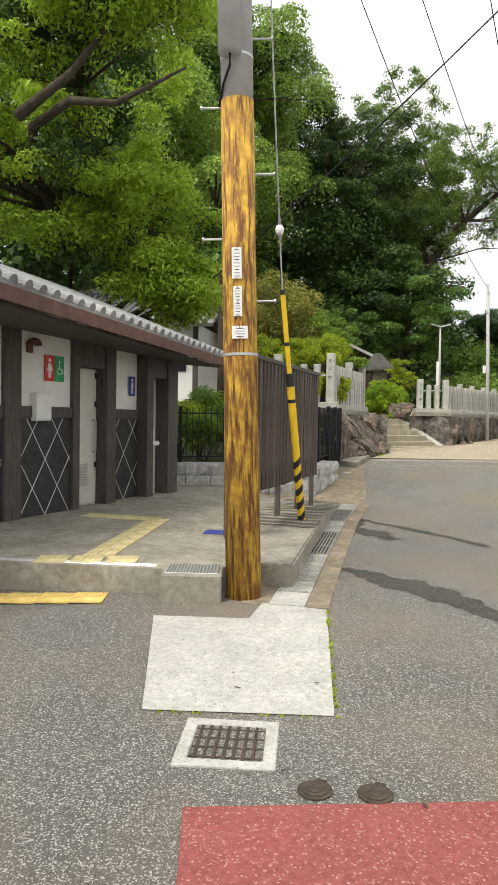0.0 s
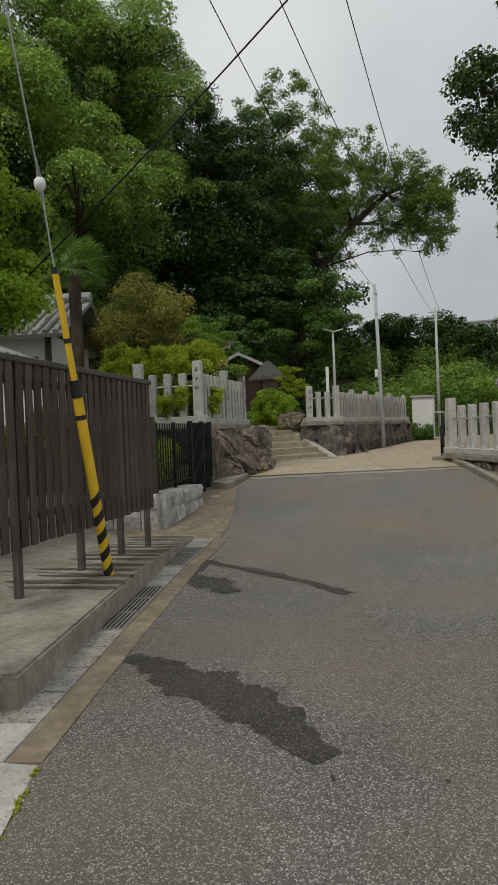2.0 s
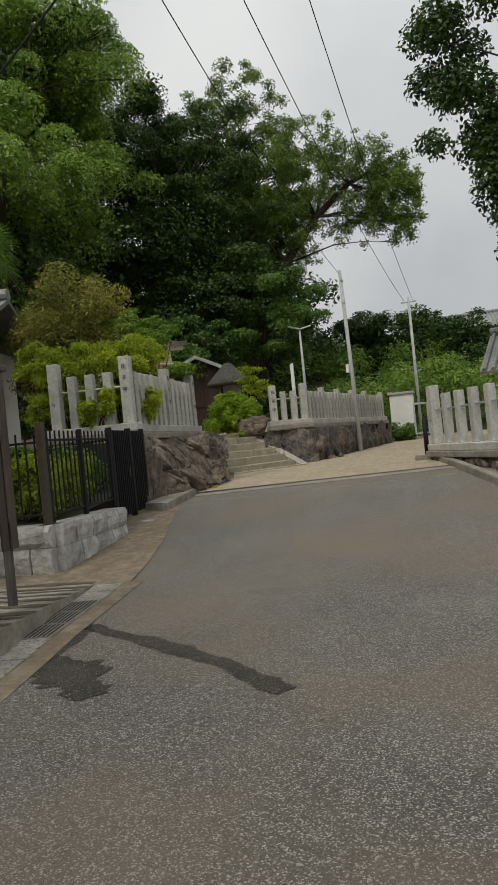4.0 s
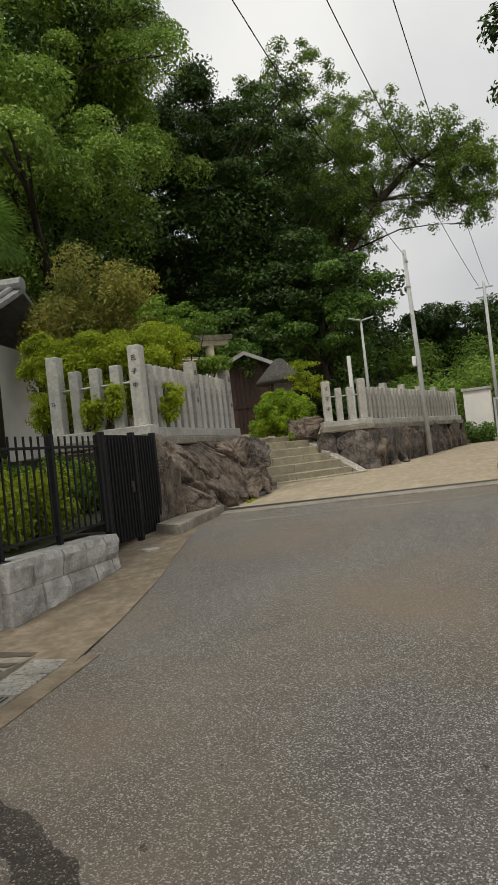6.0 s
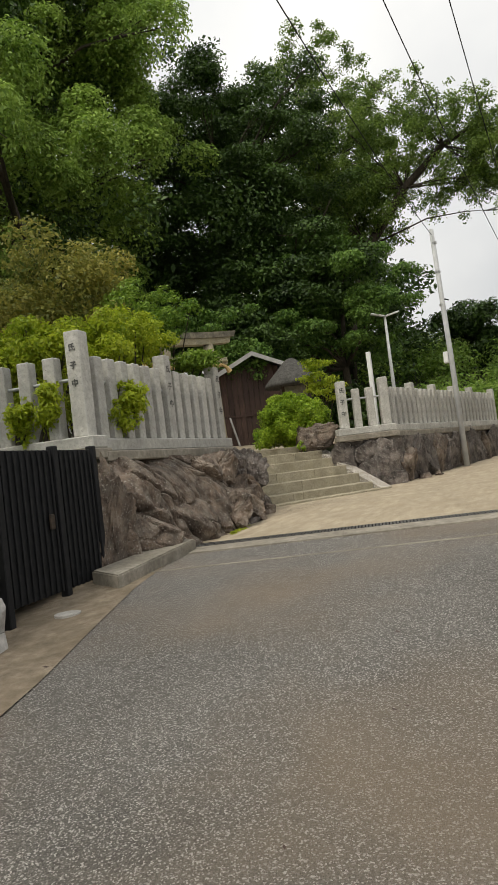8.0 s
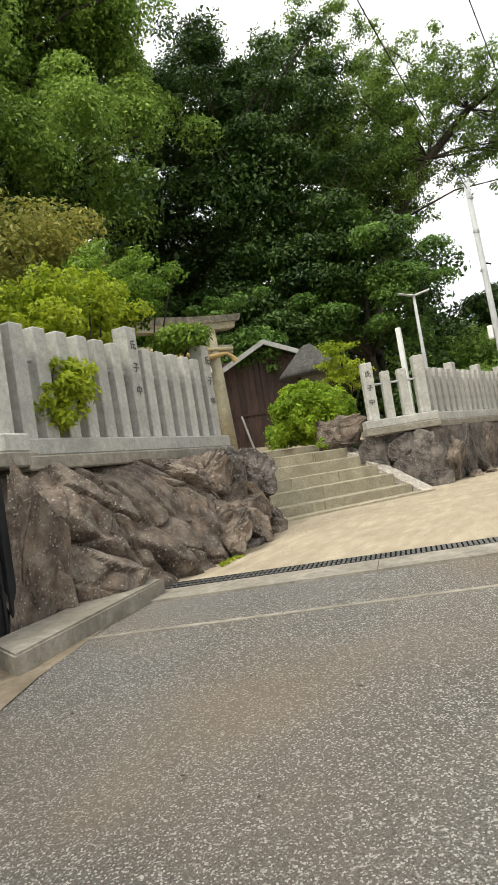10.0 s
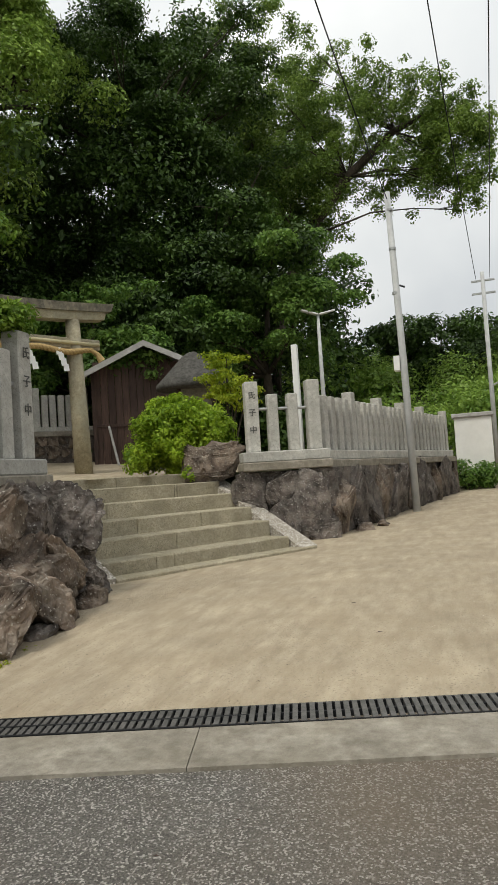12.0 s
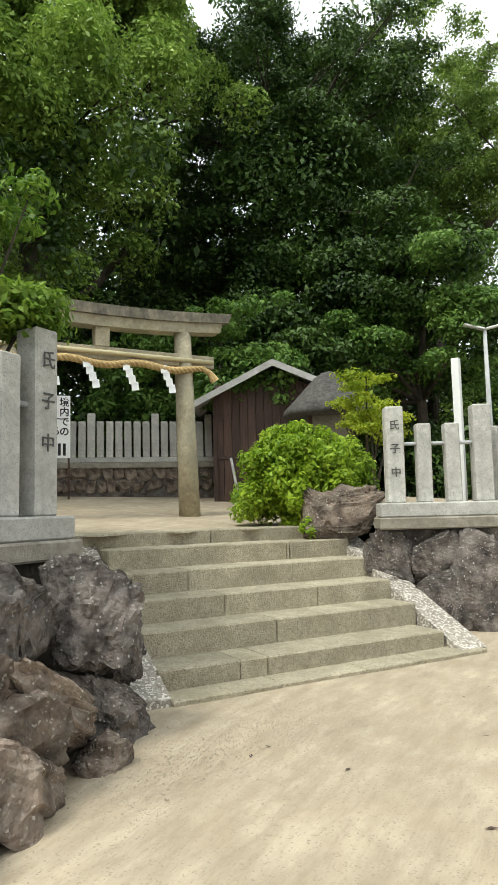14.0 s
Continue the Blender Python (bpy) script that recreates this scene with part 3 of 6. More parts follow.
# dark stripes across the platform, out to its kerb edge
dr = random.Random(12)
y = 8.2
while y < 12.5:
    w = dr.uniform(0.09, 0.2)
    edge = float(np.interp(y, [6.1, 8.9, 12.0, 13.3], [-2.38, -3.05, -3.75, -3.95])) - 0.03
    x0 = edge - dr.uniform(0.75, 1.3)
    bm = bmesh.new()
    prev = None
    for i in range(25):
        f = i / 24
        x = x0 + (edge - dr.uniform(0.0, 0.012) - x0) * f
        yc = y + 0.12 * f + 0.03 * noise.noise(Vector((f * 3, y, 2)))
        h = w * (0.25 + 0.75 * min(1, 4 * f)) * (0.42 + 0.22 * noise.noise(Vector((f * 6, y * 3, 7))))
        pair = [bm.verts.new((x, yy, platform_z(x, yy) + 0.005)) for yy in (yc - h, yc + h)]
        if prev:
            bm.faces.new((prev[0], pair[0], pair[1], prev[1]))
        prev = pair
    tagged(part("damp_stripe", bm, STRIPE_CONCRETE, None, "dark stripe across the concrete platform"), "", "stain", "", "structure")
    y += w + dr.uniform(0.08, 0.2)


# toilet block, walls
FR = -6.65
tb = thing("toilet_block", "small toilet block with white plaster and dark lattice tiles", "building")
part("wall", boxed(-10.5, 2.5, 0.1, FR, 8.2, 2.95), PLASTER, tb)
part("wall", boxed(-10.5, 8.2, 0.1, FR - 0.16, 10.2, 2.95), PLASTER, tb)
part("wall", boxed(-10.5, 10.2, 0.1, FR - 0.5, 11.0, 2.95), PLASTER, tb)
EAVE = [(-5.2, 5.23, 2.87), (-6.12, 11.95, 2.74)]
e0, e1 = Vector(EAVE[0]), Vector(EAVE[1])
ud = (e1 - e0).normalized()
e0 = e0 - ud * 2.6
r0, r1 = e0 + Vector((-3.6, -0.6, 1.3)), e1 + Vector((-3.2, -0.55, 1.3))


def plate(pts, thick, mat, name, parent, label=""):
    bm = bmesh.new()
    n = (Vector(pts[1]) - Vector(pts[0])).cross(Vector(pts[2]) - Vector(pts[1])).normalized()
    a = [bm.verts.new(p) for p in pts]
    b = [bm.verts.new(Vector(p) - n * thick) for p in pts]
    bm.faces.new(a), bm.faces.new(b[::-1])
    for i in range(len(a)):
        bm.faces.new((a[i], b[i], b[(i + 1) % len(a)], a[(i + 1) % len(a)]))
    bmesh.ops.recalc_face_normals(bm, faces=bm.faces[:])
    return part(name, bm, mat, parent, label)


plate([e0, e1, r1, r0], 0.08, DARKWOOD, "roof_deck", tb)
plate([r0, r1, r1 + Vector((-3, -0.5, -1.2)), r0 + Vector((-3, -0.5, -1.2))], 0.08, DARKWOOD, "roof_deck", tb)
plate([e0 + ud * 0.01 + Vector((0.03, 0, -0.02)), e1 + Vector((0.03, 0, -0.02)), e1 + Vector((0.03, 0, -0.18)), e0 + Vector((0.03, 0, -0.18))], 0.05, FASCIA, "fascia", tb, "reddish brown fascia board")
plate([e0 + Vector((-0.03, 0, -0.17)), e1 + Vector((-0.03, 0, -0.17)), e1 + Vector((-1.2, 0, -0.06)), e0 + Vector((-2.4, 0, -0.06))], 0.03, DARKWOOD, "soffit", tb)
# rows of round-ended tiles
length = (e1 - e0).length
rd0, rd1 = r0 - e0, r1 - e1
cnt = int(length / 0.26)
for i in range(cnt):
    f = (i + 0.5) / cnt
    s, e = e0.lerp(e1, f), r0.lerp(r1, f)
    up = Vector((0, 0, 0.06))
    bm = bmesh.new()
    tube(bm, [s + up + (s - e).normalized() * 0.05, s + up, s.lerp(e, 0.5) + up, e + up], [0.075, 0.075, 0.07, 0.07], 10)
    part("roof_tile", bm, ROOFTILE, tb, smooth=False)
    bm = bmesh.new()
    side = ud * 0.13
    a, b = s + (s - e).normalized() * 0.04, e
    q = [a - side, a + side, b + side, b - side]
    vs = [bm.verts.new(p + Vector((0, 0, 0.035))) for p in q] + [bm.verts.new(p) for p in q]
    for idx in ((0, 1, 2, 3), (7, 6, 5, 4), (0, 4, 5, 1), (1, 5, 6, 2), (2, 6, 7, 3), (3, 7, 4, 0)):
        bm.faces.new([vs[j] for j in idx])
    part("roof_tile", bm, ROOFTILE, tb)

# utility pole, leaning a little
LEAN = pose(-2.67, 5.63, 0) @ Matrix.Rotation(radians(-1.6), 4, Vector((-0.417, 0.909, 0)))
up_ = thing("utility_pole", "rusted yellow steel utility pole with grey upper part", "utility pole", LEAN)
bm = bmesh.new()
tube(bm, [(0, 0, -0.3), (0, 0, 2.2), (0, 0, 4.35)], [0.163, 0.152, 0.148], 28)
part("lower_shaft", bm, RUST, up_, smooth=True)
bm = bmesh.new()
tube(bm, [(0, 0, 4.35), (0, 0, 9.5)], [0.144, 0.13], 28)
part("upper_shaft", bm, POLEGREY, up_, smooth=True)

# slatted fence on the platform
sf = thing("slatted_fence", "dark brown vertical board fence on steel posts", "fence")
A0, A1 = Vector((-3.52, 7.0, 0)), Vector((-3.92, 11.15, 0))
nb = 26
fd = (A1 - A0).normalized()
fm = Matrix(((fd.x, -fd.y, 0, A0.x), (fd.y, fd.x, 0, A0.y), (0, 0, 1, 0), (0, 0, 0, 1)))
fl = (A1 - A0).length
slat_me = [part("board", boxed(-0.055, -0.012, 0.62, 0.055, 0.012, 2.3, 0.004), SLATWOOD, sf, "").data]
sf.children[0].matrix_basis = fm @ pose(0.06, -0.03, 0)
for i in range(1, nb):
    child("board", slat_me[0], sf, fm @ pose(0.06 + (fl - 0.12) * i / (nb - 1), -0.03, rng.uniform(-0.01, 0.01), 0, 0, rng.uniform(-1, 1)))
part("cap_rail", boxed(-0.05, -0.06, 2.3, fl + 0.05, 0.05, 2.36, 0.008, fm), DARKWOOD, sf)
for z in (0.85, 2.1):
    part("rail", boxed(0, -0.012, z, fl, 0.03, z + 0.07, 0.004, fm), DARKWOOD, sf)
for f in (0.02, 0.2, 0.5, 0.76, 0.98):
    part("post", boxed(fl * f - 0.035, 0.0, -0.05, fl * f + 0.035, 0.07, 2.32, 0.006, fm), DARKWOOD, sf)


# tamagaki fences
def tama(name, label, p0, p1, zb, spec, plinth=0.16, width=0.34):
    """A stone picket fence: spec lists (share of the run, width, height)."""
    t = thing(name, label, "stone fence")
    a, b = Vector((*p0, zb)), Vector((*p1, zb))
    d = (b - a).normalized()
    m = Matrix(((d.x, -d.y, 0, a.x), (d.y, d.x, 0, a.y), (0, 0, 1, zb), (0, 0, 0, 1)))
    ln = (b - a).length
    r = random.Random(len(name) + int(ln * 10))
    part("plinth", boxed(-0.2, -width / 2, -plinth, ln + 0.2, width / 2, 0, 0.015, m), GRANITE, t)
    part("ledge", boxed(-0.22, -width / 2 - 0.05, -plinth - 0.13, ln + 0.22, width / 2 + 0.07, -plinth, 0.015, m), CONCRETE_DARK, t)
    cache = {}
    for f, w, h in spec:
        if (w, h) not in cache:
            bm = boxed(-w / 2, -w / 2, 0, w / 2, w / 2, h, 0.012)
            o = part("picket", bm, GRANITE, t)
            cache[(w, h)] = o.data
        else:
            o = child("picket", cache[(w, h)], t, Matrix())
        o.matrix_basis = m @ pose(ln * f, r.uniform(-0.008, 0.008), 0, r.uniform(-0.5, 0.5), r.uniform(-0.5, 0.5), r.uniform(-1.5, 1.5))
    return t, m, ln


def run(n, w, h, tall=(), tw=0.2, th=1.25):
    return [(i / n, tw if i in tall else w, th if i in tall else h) for i in range(n + 1)]


tama1, m1, l1 = tama("stone_fence", "grey granite picket fence with engraved end posts", (-7.2, 17.4), (-5.75, 17.6), 2.04, run(4, 0.17, 1.02, (0, 4), 0.21, 1.3))
tama2, m2, l2 = tama("stone_fence", "grey granite picket fence above the rough rock wall", (-5.77, 17.93), (-5.98, 21.6), 2.0, run(12, 0.17, 1.06, (6, 12), 0.2, 1.28)[0:])
tama3, m3, l3 = tama("stone_fence", "short grey granite picket fence beside the steps", (-4.9, 25.78), (-4.05, 26.25), 2.05, run(3, 0.16, 0.88, (0, 3), 0.2, 1.08))
tama4, m4, l4 = tama("stone_fence", "long grey granite picket fence on a dark rock wall", (-3.98, 26.6), (-2.4, 34.2), 2.03, run(26, 0.17, 0.88, (4, 9, 14, 19, 26), 0.18, 1.02))
tama5, m5, l5 = tama("stone_fence", "pale granite picket fence across the road", (-0.1, 21.4), (3.3, 13.6), 1.0, run(13, 0.17, 1.08, (0, 13), 0.22, 1.3))



# ---- toilet block details ----
for y0, y1 in ((6.7, 7.0), (8.05, 8.2), (8.85, 9.1), (10.0, 10.2), (10.68, 11.02), (4.4, 4.65)):
    part("column", boxed(FR - 0.3, y0, 0.1, FR + 0.07, y1, 2.9, 0.01), DARKWOOD, tb, "dark grey-brown timber column")
for y0, y1 in ((2.6, 4.4), (4.65, 6.7), (7.0, 8.05), (9.1, 10.0)):
    x = FR if y1 < 8.2 else FR - 0.16
    part("belt", boxed(x - 0.05, y0, 1.52, x + 0.045, y1, 1.68, 0.006), DARKWOOD, tb)
    part("cladding", boxed(x - 0.05, y0, 0.15, x + 0.02, y1, 1.52), TILEDARK, tb, "dark grey tile cladding with white diagonal joints")
    # diagonal joints, each clipped to its panel
    for sgn in (1, -1):
        w, h, pitch, slope = y1 - y0, 1.34, 0.5, 1.55
        k = -int((h / slope + w) / pitch) - 1
        while k * pitch < w + h / slope:
            o = k * pitch + (0 if sgn > 0 else 0.0)
            pts = []
            for q in range(41):
                v = q / 40 * h
                u = o + sgn * v / slope
                if 0.01 < u < w - 0.01:
                    pts.append((u, v))
            if len(pts) > 3:
                bm = bmesh.new()
                tube(bm, [(x + 0.022, y0 + pts[0][0], 0.17 + pts[0][1]), (x + 0.022, y0 + pts[-1][0], 0.17 + pts[-1][1])], 0.0065, 4)
                part("joint", bm, JOINT, tb)
            k += 1
part("header", boxed(FR - 0.25, 8.2, 2.3, FR + 0.03, 8.85, 2.9, 0.008), DARKWOOD, tb)
part("header", boxed(FR - 0.25, 10.2, 2.25, FR + 0.03, 10.68, 2.9, 0.008), DARKWOOD, tb)
part("recess_wall", boxed(FR - 0.3, 10.2, 0.17, FR - 0.2, 10.68, 2.25), DOORPAINT, tb)
dr = part("door", boxed(FR - 0.2, 8.21, 0.2, FR - 0.13, 8.84, 2.29, 0.006), DOORPAINT, tb, "cream steel door with a louvre")
for z in (0.48 + 0.04 * i for i in range(9)):
    part("louvre_slat", boxed(FR - 0.135, 8.3, z, FR - 0.118, 8.62, z + 0.024, 0.003), STEEL, dr)
bm = bmesh.new()
tube(bm, [(FR - 0.13, 8.75, 1.0), (FR - 0.07, 8.75, 1.02), (FR - 0.07, 8.75, 1.48), (FR - 0.13, 8.75, 1.5)], 0.014, 8)
part("handle", bm, STEEL, dr, "chrome bar handle")
for z in (0.75, 1.7, 2.15):
    part("hinge", boxed(FR - 0.135, 8.79, z, FR - 0.115, 8.82, z + 0.09), BLACKMETAL, dr)


def panel(name, label, cat, m, w, h, mat, thick=0.012, edge=0.003):
    t = thing(name, label, cat, m)
    part("panel", boxed(-w / 2, -thick, -h / 2, w / 2, 0, h / 2, edge), mat, t)
    return t


def bar(t, x, z, w, h, mat, name="mark", out=0.0145):
    return part(name, boxed(x - w / 2, -out, z - h / 2, x + w / 2, -out + 0.004, z + h / 2), mat, t)


def figure(t, x, z, s, skirt):
    bm = bmesh.new()
    bmesh.ops.create_circle(bm, cap_ends=True, radius=0.1 * s, segments=14, matrix=pose(x, -0.0145, z + 0.36 * s, 90))
    w = 0.2 * s
    vs = [(x - w * 0.5, z + 0.22 * s), (x + w * 0.5, z + 0.22 * s), (x + w * (0.95 if skirt else 0.5), z - 0.12 * s), (x - w * (0.95 if skirt else 0.5), z - 0.12 * s)]
    bm.faces.new([bm.verts.new((a, -0.0145, b)) for a, b in vs])
    for q in (-0.055, 0.055):
        c = [(x + q * s - 0.035 * s, z - 0.125 * s), (x + q * s + 0.035 * s, z - 0.125 * s), (x + q * s + 0.035 * s, z - 0.45 * s), (x + q * s - 0.035 * s, z - 0.45 * s)]
        bm.faces.new([bm.verts.new((a, -0.0145, b)) for a, b in c])
    part("pictogram", bm, PAPER, t)


EAST = pose(0, 0, 0, 0, 0, 90)
sg = panel("toilet_sign", "red panel with a white pictogram on plaster wall", "sign", pose(FR + 0.014, 7.58, 2.22) @ EAST, 0.19, 0.36, REDSIGN)
figure(sg, 0, 0, 0.3, True)
sg = panel("toilet_sign", "green panel with a white wheelchair pictogram on plaster", "sign", pose(FR + 0.014, 7.79, 2.22) @ EAST, 0.19, 0.36, GREENSIGN)
bm = bmesh.new()
bmesh.ops.create_circle(bm, cap_ends=True, radius=0.02, segments=12, matrix=pose(-0.01, -0.0145, 0.1, 90))
tube(bm, [(-0.01, -0.014, 0.07), (-0.01, -0.014, 0.0), (0.045, -0.014, 0.0), (0.06, -0.014, -0.06)], 0.008, 6)
tube(bm, [(0.05 * math.cos(a), -0.014, -0.03 + 0.05 * math.sin(a)) for a in [1.8 + 0.35 * i for i in range(13)]], 0.006, 6)
part("pictogram", bm, PAPER, sg)
sg = panel("toilet_sign", "dark blue panel with a white pictogram on plaster", "sign", pose(FR - 0.14, 9.82, 2.08) @ EAST, 0.17, 0.33, BLUESIGN)
figure(sg, 0, 0, 0.28, False)
t = thing("meter_box", "white enclosed meter box on the plaster wall", "box", pose(FR + 0.05, 7.37, 1.66))
part("case", boxed(-0.05, -0.15, -0.18, 0.07, 0.15, 0.2, 0.012), WHITE, t)
part("lid", boxed(0.072, -0.135, -0.16, 0.08, 0.135, 0.18, 0.004), WHITE, t)
t = thing("wall_lamp", "small brown dome wall lamp under the eaves", "lamp", pose(FR + 0.0, 7.2, 2.5))
bm = bmesh.new()
bmesh.ops.create_uvsphere(bm, u_segments=14, v_segments=8, radius=0.1)
bmesh.ops.delete(bm, geom=[v for v in bm.verts if v.co.z < -0.02], context="VERTS")
part("shade", bm, FASCIA, t, smooth=True).matrix_basis = pose(0.1, 0, 0)
part("base", boxed(0, -0.06, -0.1, 0.03, 0.06, 0.05, 0.01), FASCIA, t)
t = thing("soap_dispenser", "white wall dispenser above a small basin in the recess", "dispenser", pose(FR - 0.2, 10.4, 1.15))
part("case", boxed(0, -0.1, 0, 0.1, 0.1, 0.22, 0.015), WHITE, t)
part("basin", boxed(0, -0.14, -0.1, 0.2, 0.12, -0.02, 0.02), WHITE, t)
bm = bmesh.new()
tube(bm, [(0.08, 0.02, -0.1), (0.08, 0.02, -0.35), (0.0, 0.02, -0.4)], 0.018, 8)
part("waste_pipe", bm, STEEL, t)


# ---- on the platform and the road edge ----
def road_patch(name, pts, mat, label, lift, cat="ground", kind="structure"):
    bm = bmesh.new()
    bm.faces.new([bm.verts.new((x, y, road_z(x, y) + lift)) for x, y in pts])
    bmesh.ops.subdivide_edges(bm, edges=bm.edges[:], cuts=5, use_grid_fill=True)
    for v in bm.verts:
        v.co.z = road_z(v.co.x, v.co.y) + lift
    bmesh.ops.recalc_face_normals(bm, faces=bm.faces[:])
    if bm.faces[:] and sum(f.normal.z for f in bm.faces) < 0:
        bmesh.ops.reverse_faces(bm, faces=bm.faces[:])
    return tagged(part(name, bm, mat, None, label), "", cat, "", kind)


road_patch("concrete_patch", [(-3.12, 4.84), (-2.27, 3.39), (-1.23, 3.8), (-1.85, 5.55), (-2.42, 5.5), (-2.36, 5.08)], CONCRETE, "pale worn concrete patch beside the pole", 0.007, "pavement")
road_patch("red_road_marking", [(-1.56, 2.65), (-0.31, 3.3), (3.0, 4.6), (4.5, 0.8), (-0.5, 0.6)], REDPAINT, "faded red painted road surface", 0.006, "marking")


def quad_block(name, pts, z0, z1, mat, parent, bevel=0.006, label=""):
    return part(name, slab(pts, z0, z1, bevel), mat, parent, label)


cb = thing("catch_basin", "square concrete catch basin with a rusty grate", "drain", pose(-1.64, 3.26, road_z(0, 3.2), 0, 0, 20))
for x0, y0, x1, y1 in ((-0.26, -0.26, 0.26, -0.19), (-0.26, 0.19, 0.26, 0.26), (-0.26, -0.188, -0.19, 0.188), (0.19, -0.188, 0.26, 0.188)):
    part("rim", boxed(x0, y0, -0.1, x1, y1, 0.012, 0.006), CONCRETE, cb)
part("pit", boxed(-0.19, -0.19, -0.1, 0.19, 0.19, -0.04), PIT, cb)
for i in range(7):
    part("grate_bar", boxed(-0.17 + 0.05 * i, -0.188, -0.015, -0.17 + 0.05 * i + 0.018, 0.188, 0.008, 0.003), IRON, cb)
for i in range(4):
    part("grate_bar", boxed(-0.188, -0.16 + 0.1 * i, -0.02, 0.188, -0.16 + 0.1 * i + 0.012, 0.006, 0.003), IRON, cb)
for x, y in ((-1.08, 3.03), (-0.82, 3.12)):
    t = thing("valve_cover", "small round cast iron valve cover in the road", "manhole cover", pose(x, y, road_z(x, y) + 0.004), "valve covers")
    for r0, r1, z in ((0.0, 0.082, 0.004), (0.0, 0.06, 0.008), (0.0, 0.035, 0.011)):
        bm = bmesh.new()
        tube(bm, [(0, 0, -0.02), (0, 0, z)], r1, 24)
        part("ring", bm, IRON, t)
    part("lug", boxed(-0.025, 0.08, -0.02, 0.025, 0.1, 0.006, 0.002), IRON, t)

ktop = thing("platform_drain", "steel channel grating along the platform kerb", "drain", kind="structure")
a, b = Vector((-6.2, 4.47, 0)), Vector((-3.45, 5.35, 0))
d = (b - a).normalized()
nn = Vector((-d.y, d.x, 0))
for i in range(3):
    p = a + nn * (0.06 + 0.035 * i)
    q = b + nn * (0.06 + 0.035 * i)
    bm = bmesh.new()
    tube(bm, [(*p.xy, 0.172), (*q.xy, 0.172)], 0.008, 4)
    part("bar", bm, STEEL, ktop)
db = thing("drain_box", "concrete drain box with a fine steel grating", "drain", pose(-3.08, 5.42, 0, 0, 0, 24))
part("box", boxed(-0.27, -0.2, -0.2, 0.27, 0.24, 0.178, 0.012), CONCRETE_DARK, db)
part("frame", boxed(-0.24, -0.15, 0.17, 0.24, 0.2, 0.186, 0.003), STEEL, db)
for i in range(16):
    part("grate_bar", boxed(-0.225 + 0.03 * i, -0.135, 0.184, -0.225 + 0.03 * i + 0.012, 0.185, 0.194), GRATING, db)


def tactile(x, y, z, ang, w, mat, dots):
    t = thing("tactile_tile", "yellow tactile paving tile, worn and dusty", "paving tile", pose(x, y, z, 0, 0, ang), "tactile paving")
    part("tile", boxed(-w / 2 + 0.002, -w / 2 + 0.002, -0.01, w / 2 - 0.002, w / 2 - 0.002, 0.012, 0.003), mat, t)
    bm = bmesh.new()
    if dots:
        for i in range(5):
            for j in range(5):
                bmesh.ops.create_cone(bm, cap_ends=True, segments=8, radius1=0.014, radius2=0.009, depth=0.006, matrix=pose((i - 2) * w * 0.19, (j - 2) * w * 0.19, 0.015))
    else:
        for i in range(4):
            box(bm, -w * 0.45, (i - 1.5) * w * 0.24 - 0.012, 0.01, w * 0.45, (i - 1.5) * w * 0.24 + 0.012, 0.017)
    tagged(part("relief", bm, mat, t), kind="stuff")


for i in range(4):
    p = Vector((-3.9, 4.99, 0)) + Vector((-0.91, -0.4, 0)) * (0.3 * i)
    tactile(p.x, p.y, road_z(0, p.y) + 0.01, 24, 0.3, TACTILE, True)
for i in range(3):
    p = Vector((-4.5, 5.2, 0)).lerp(Vector((-3.9, 5.5, 0)), i / 2)
    tactile(p.x, p.y, 0.172, 26, 0.3, TACTILE_PALE, True)
for i in range(8):
    p = Vector((-4.25, 5.62, 0)).lerp(Vector((-4.95, 7.75, 0)), i / 7)
    tactile(p.x, p.y, 0.172, 108, 0.3, TACTILE_PALE, False)
for i in range(4):
    p = Vector((-5.15, 7.85, 0)).lerp(Vector((-5.95, 7.75, 0)), i / 3)
    tactile(p.x, p.y, 0.172, 5, 0.3, TACTILE_PALE, True)
t = thing("floor_marker", "small blue marker plate set in the platform", "marker", pose(-3.85, 7.36, 0.174, 0, 0, 20))
part("plate", boxed(-0.14, -0.14, 0, 0.14, 0.14, 0.006, 0.002), BLUESIGN, t)

# gutter beside the platform: cover plates, gratings, brown edging
GE = [Vector((-2.2, 5.5, 0)), Vector((-2.72, 7.75, 0)), Vector((-3.3, 10.4, 0)), Vector((-3.62, 12.4, 0))]


def along(f, off):
    f = f * 3
    i = min(2, int(f))
    p = GE[i].lerp(GE[i + 1], f - i)
    dd = (GE[i + 1] - GE[i]).normalized()
    return p + Vector((dd.y, -dd.x, 0)) * off


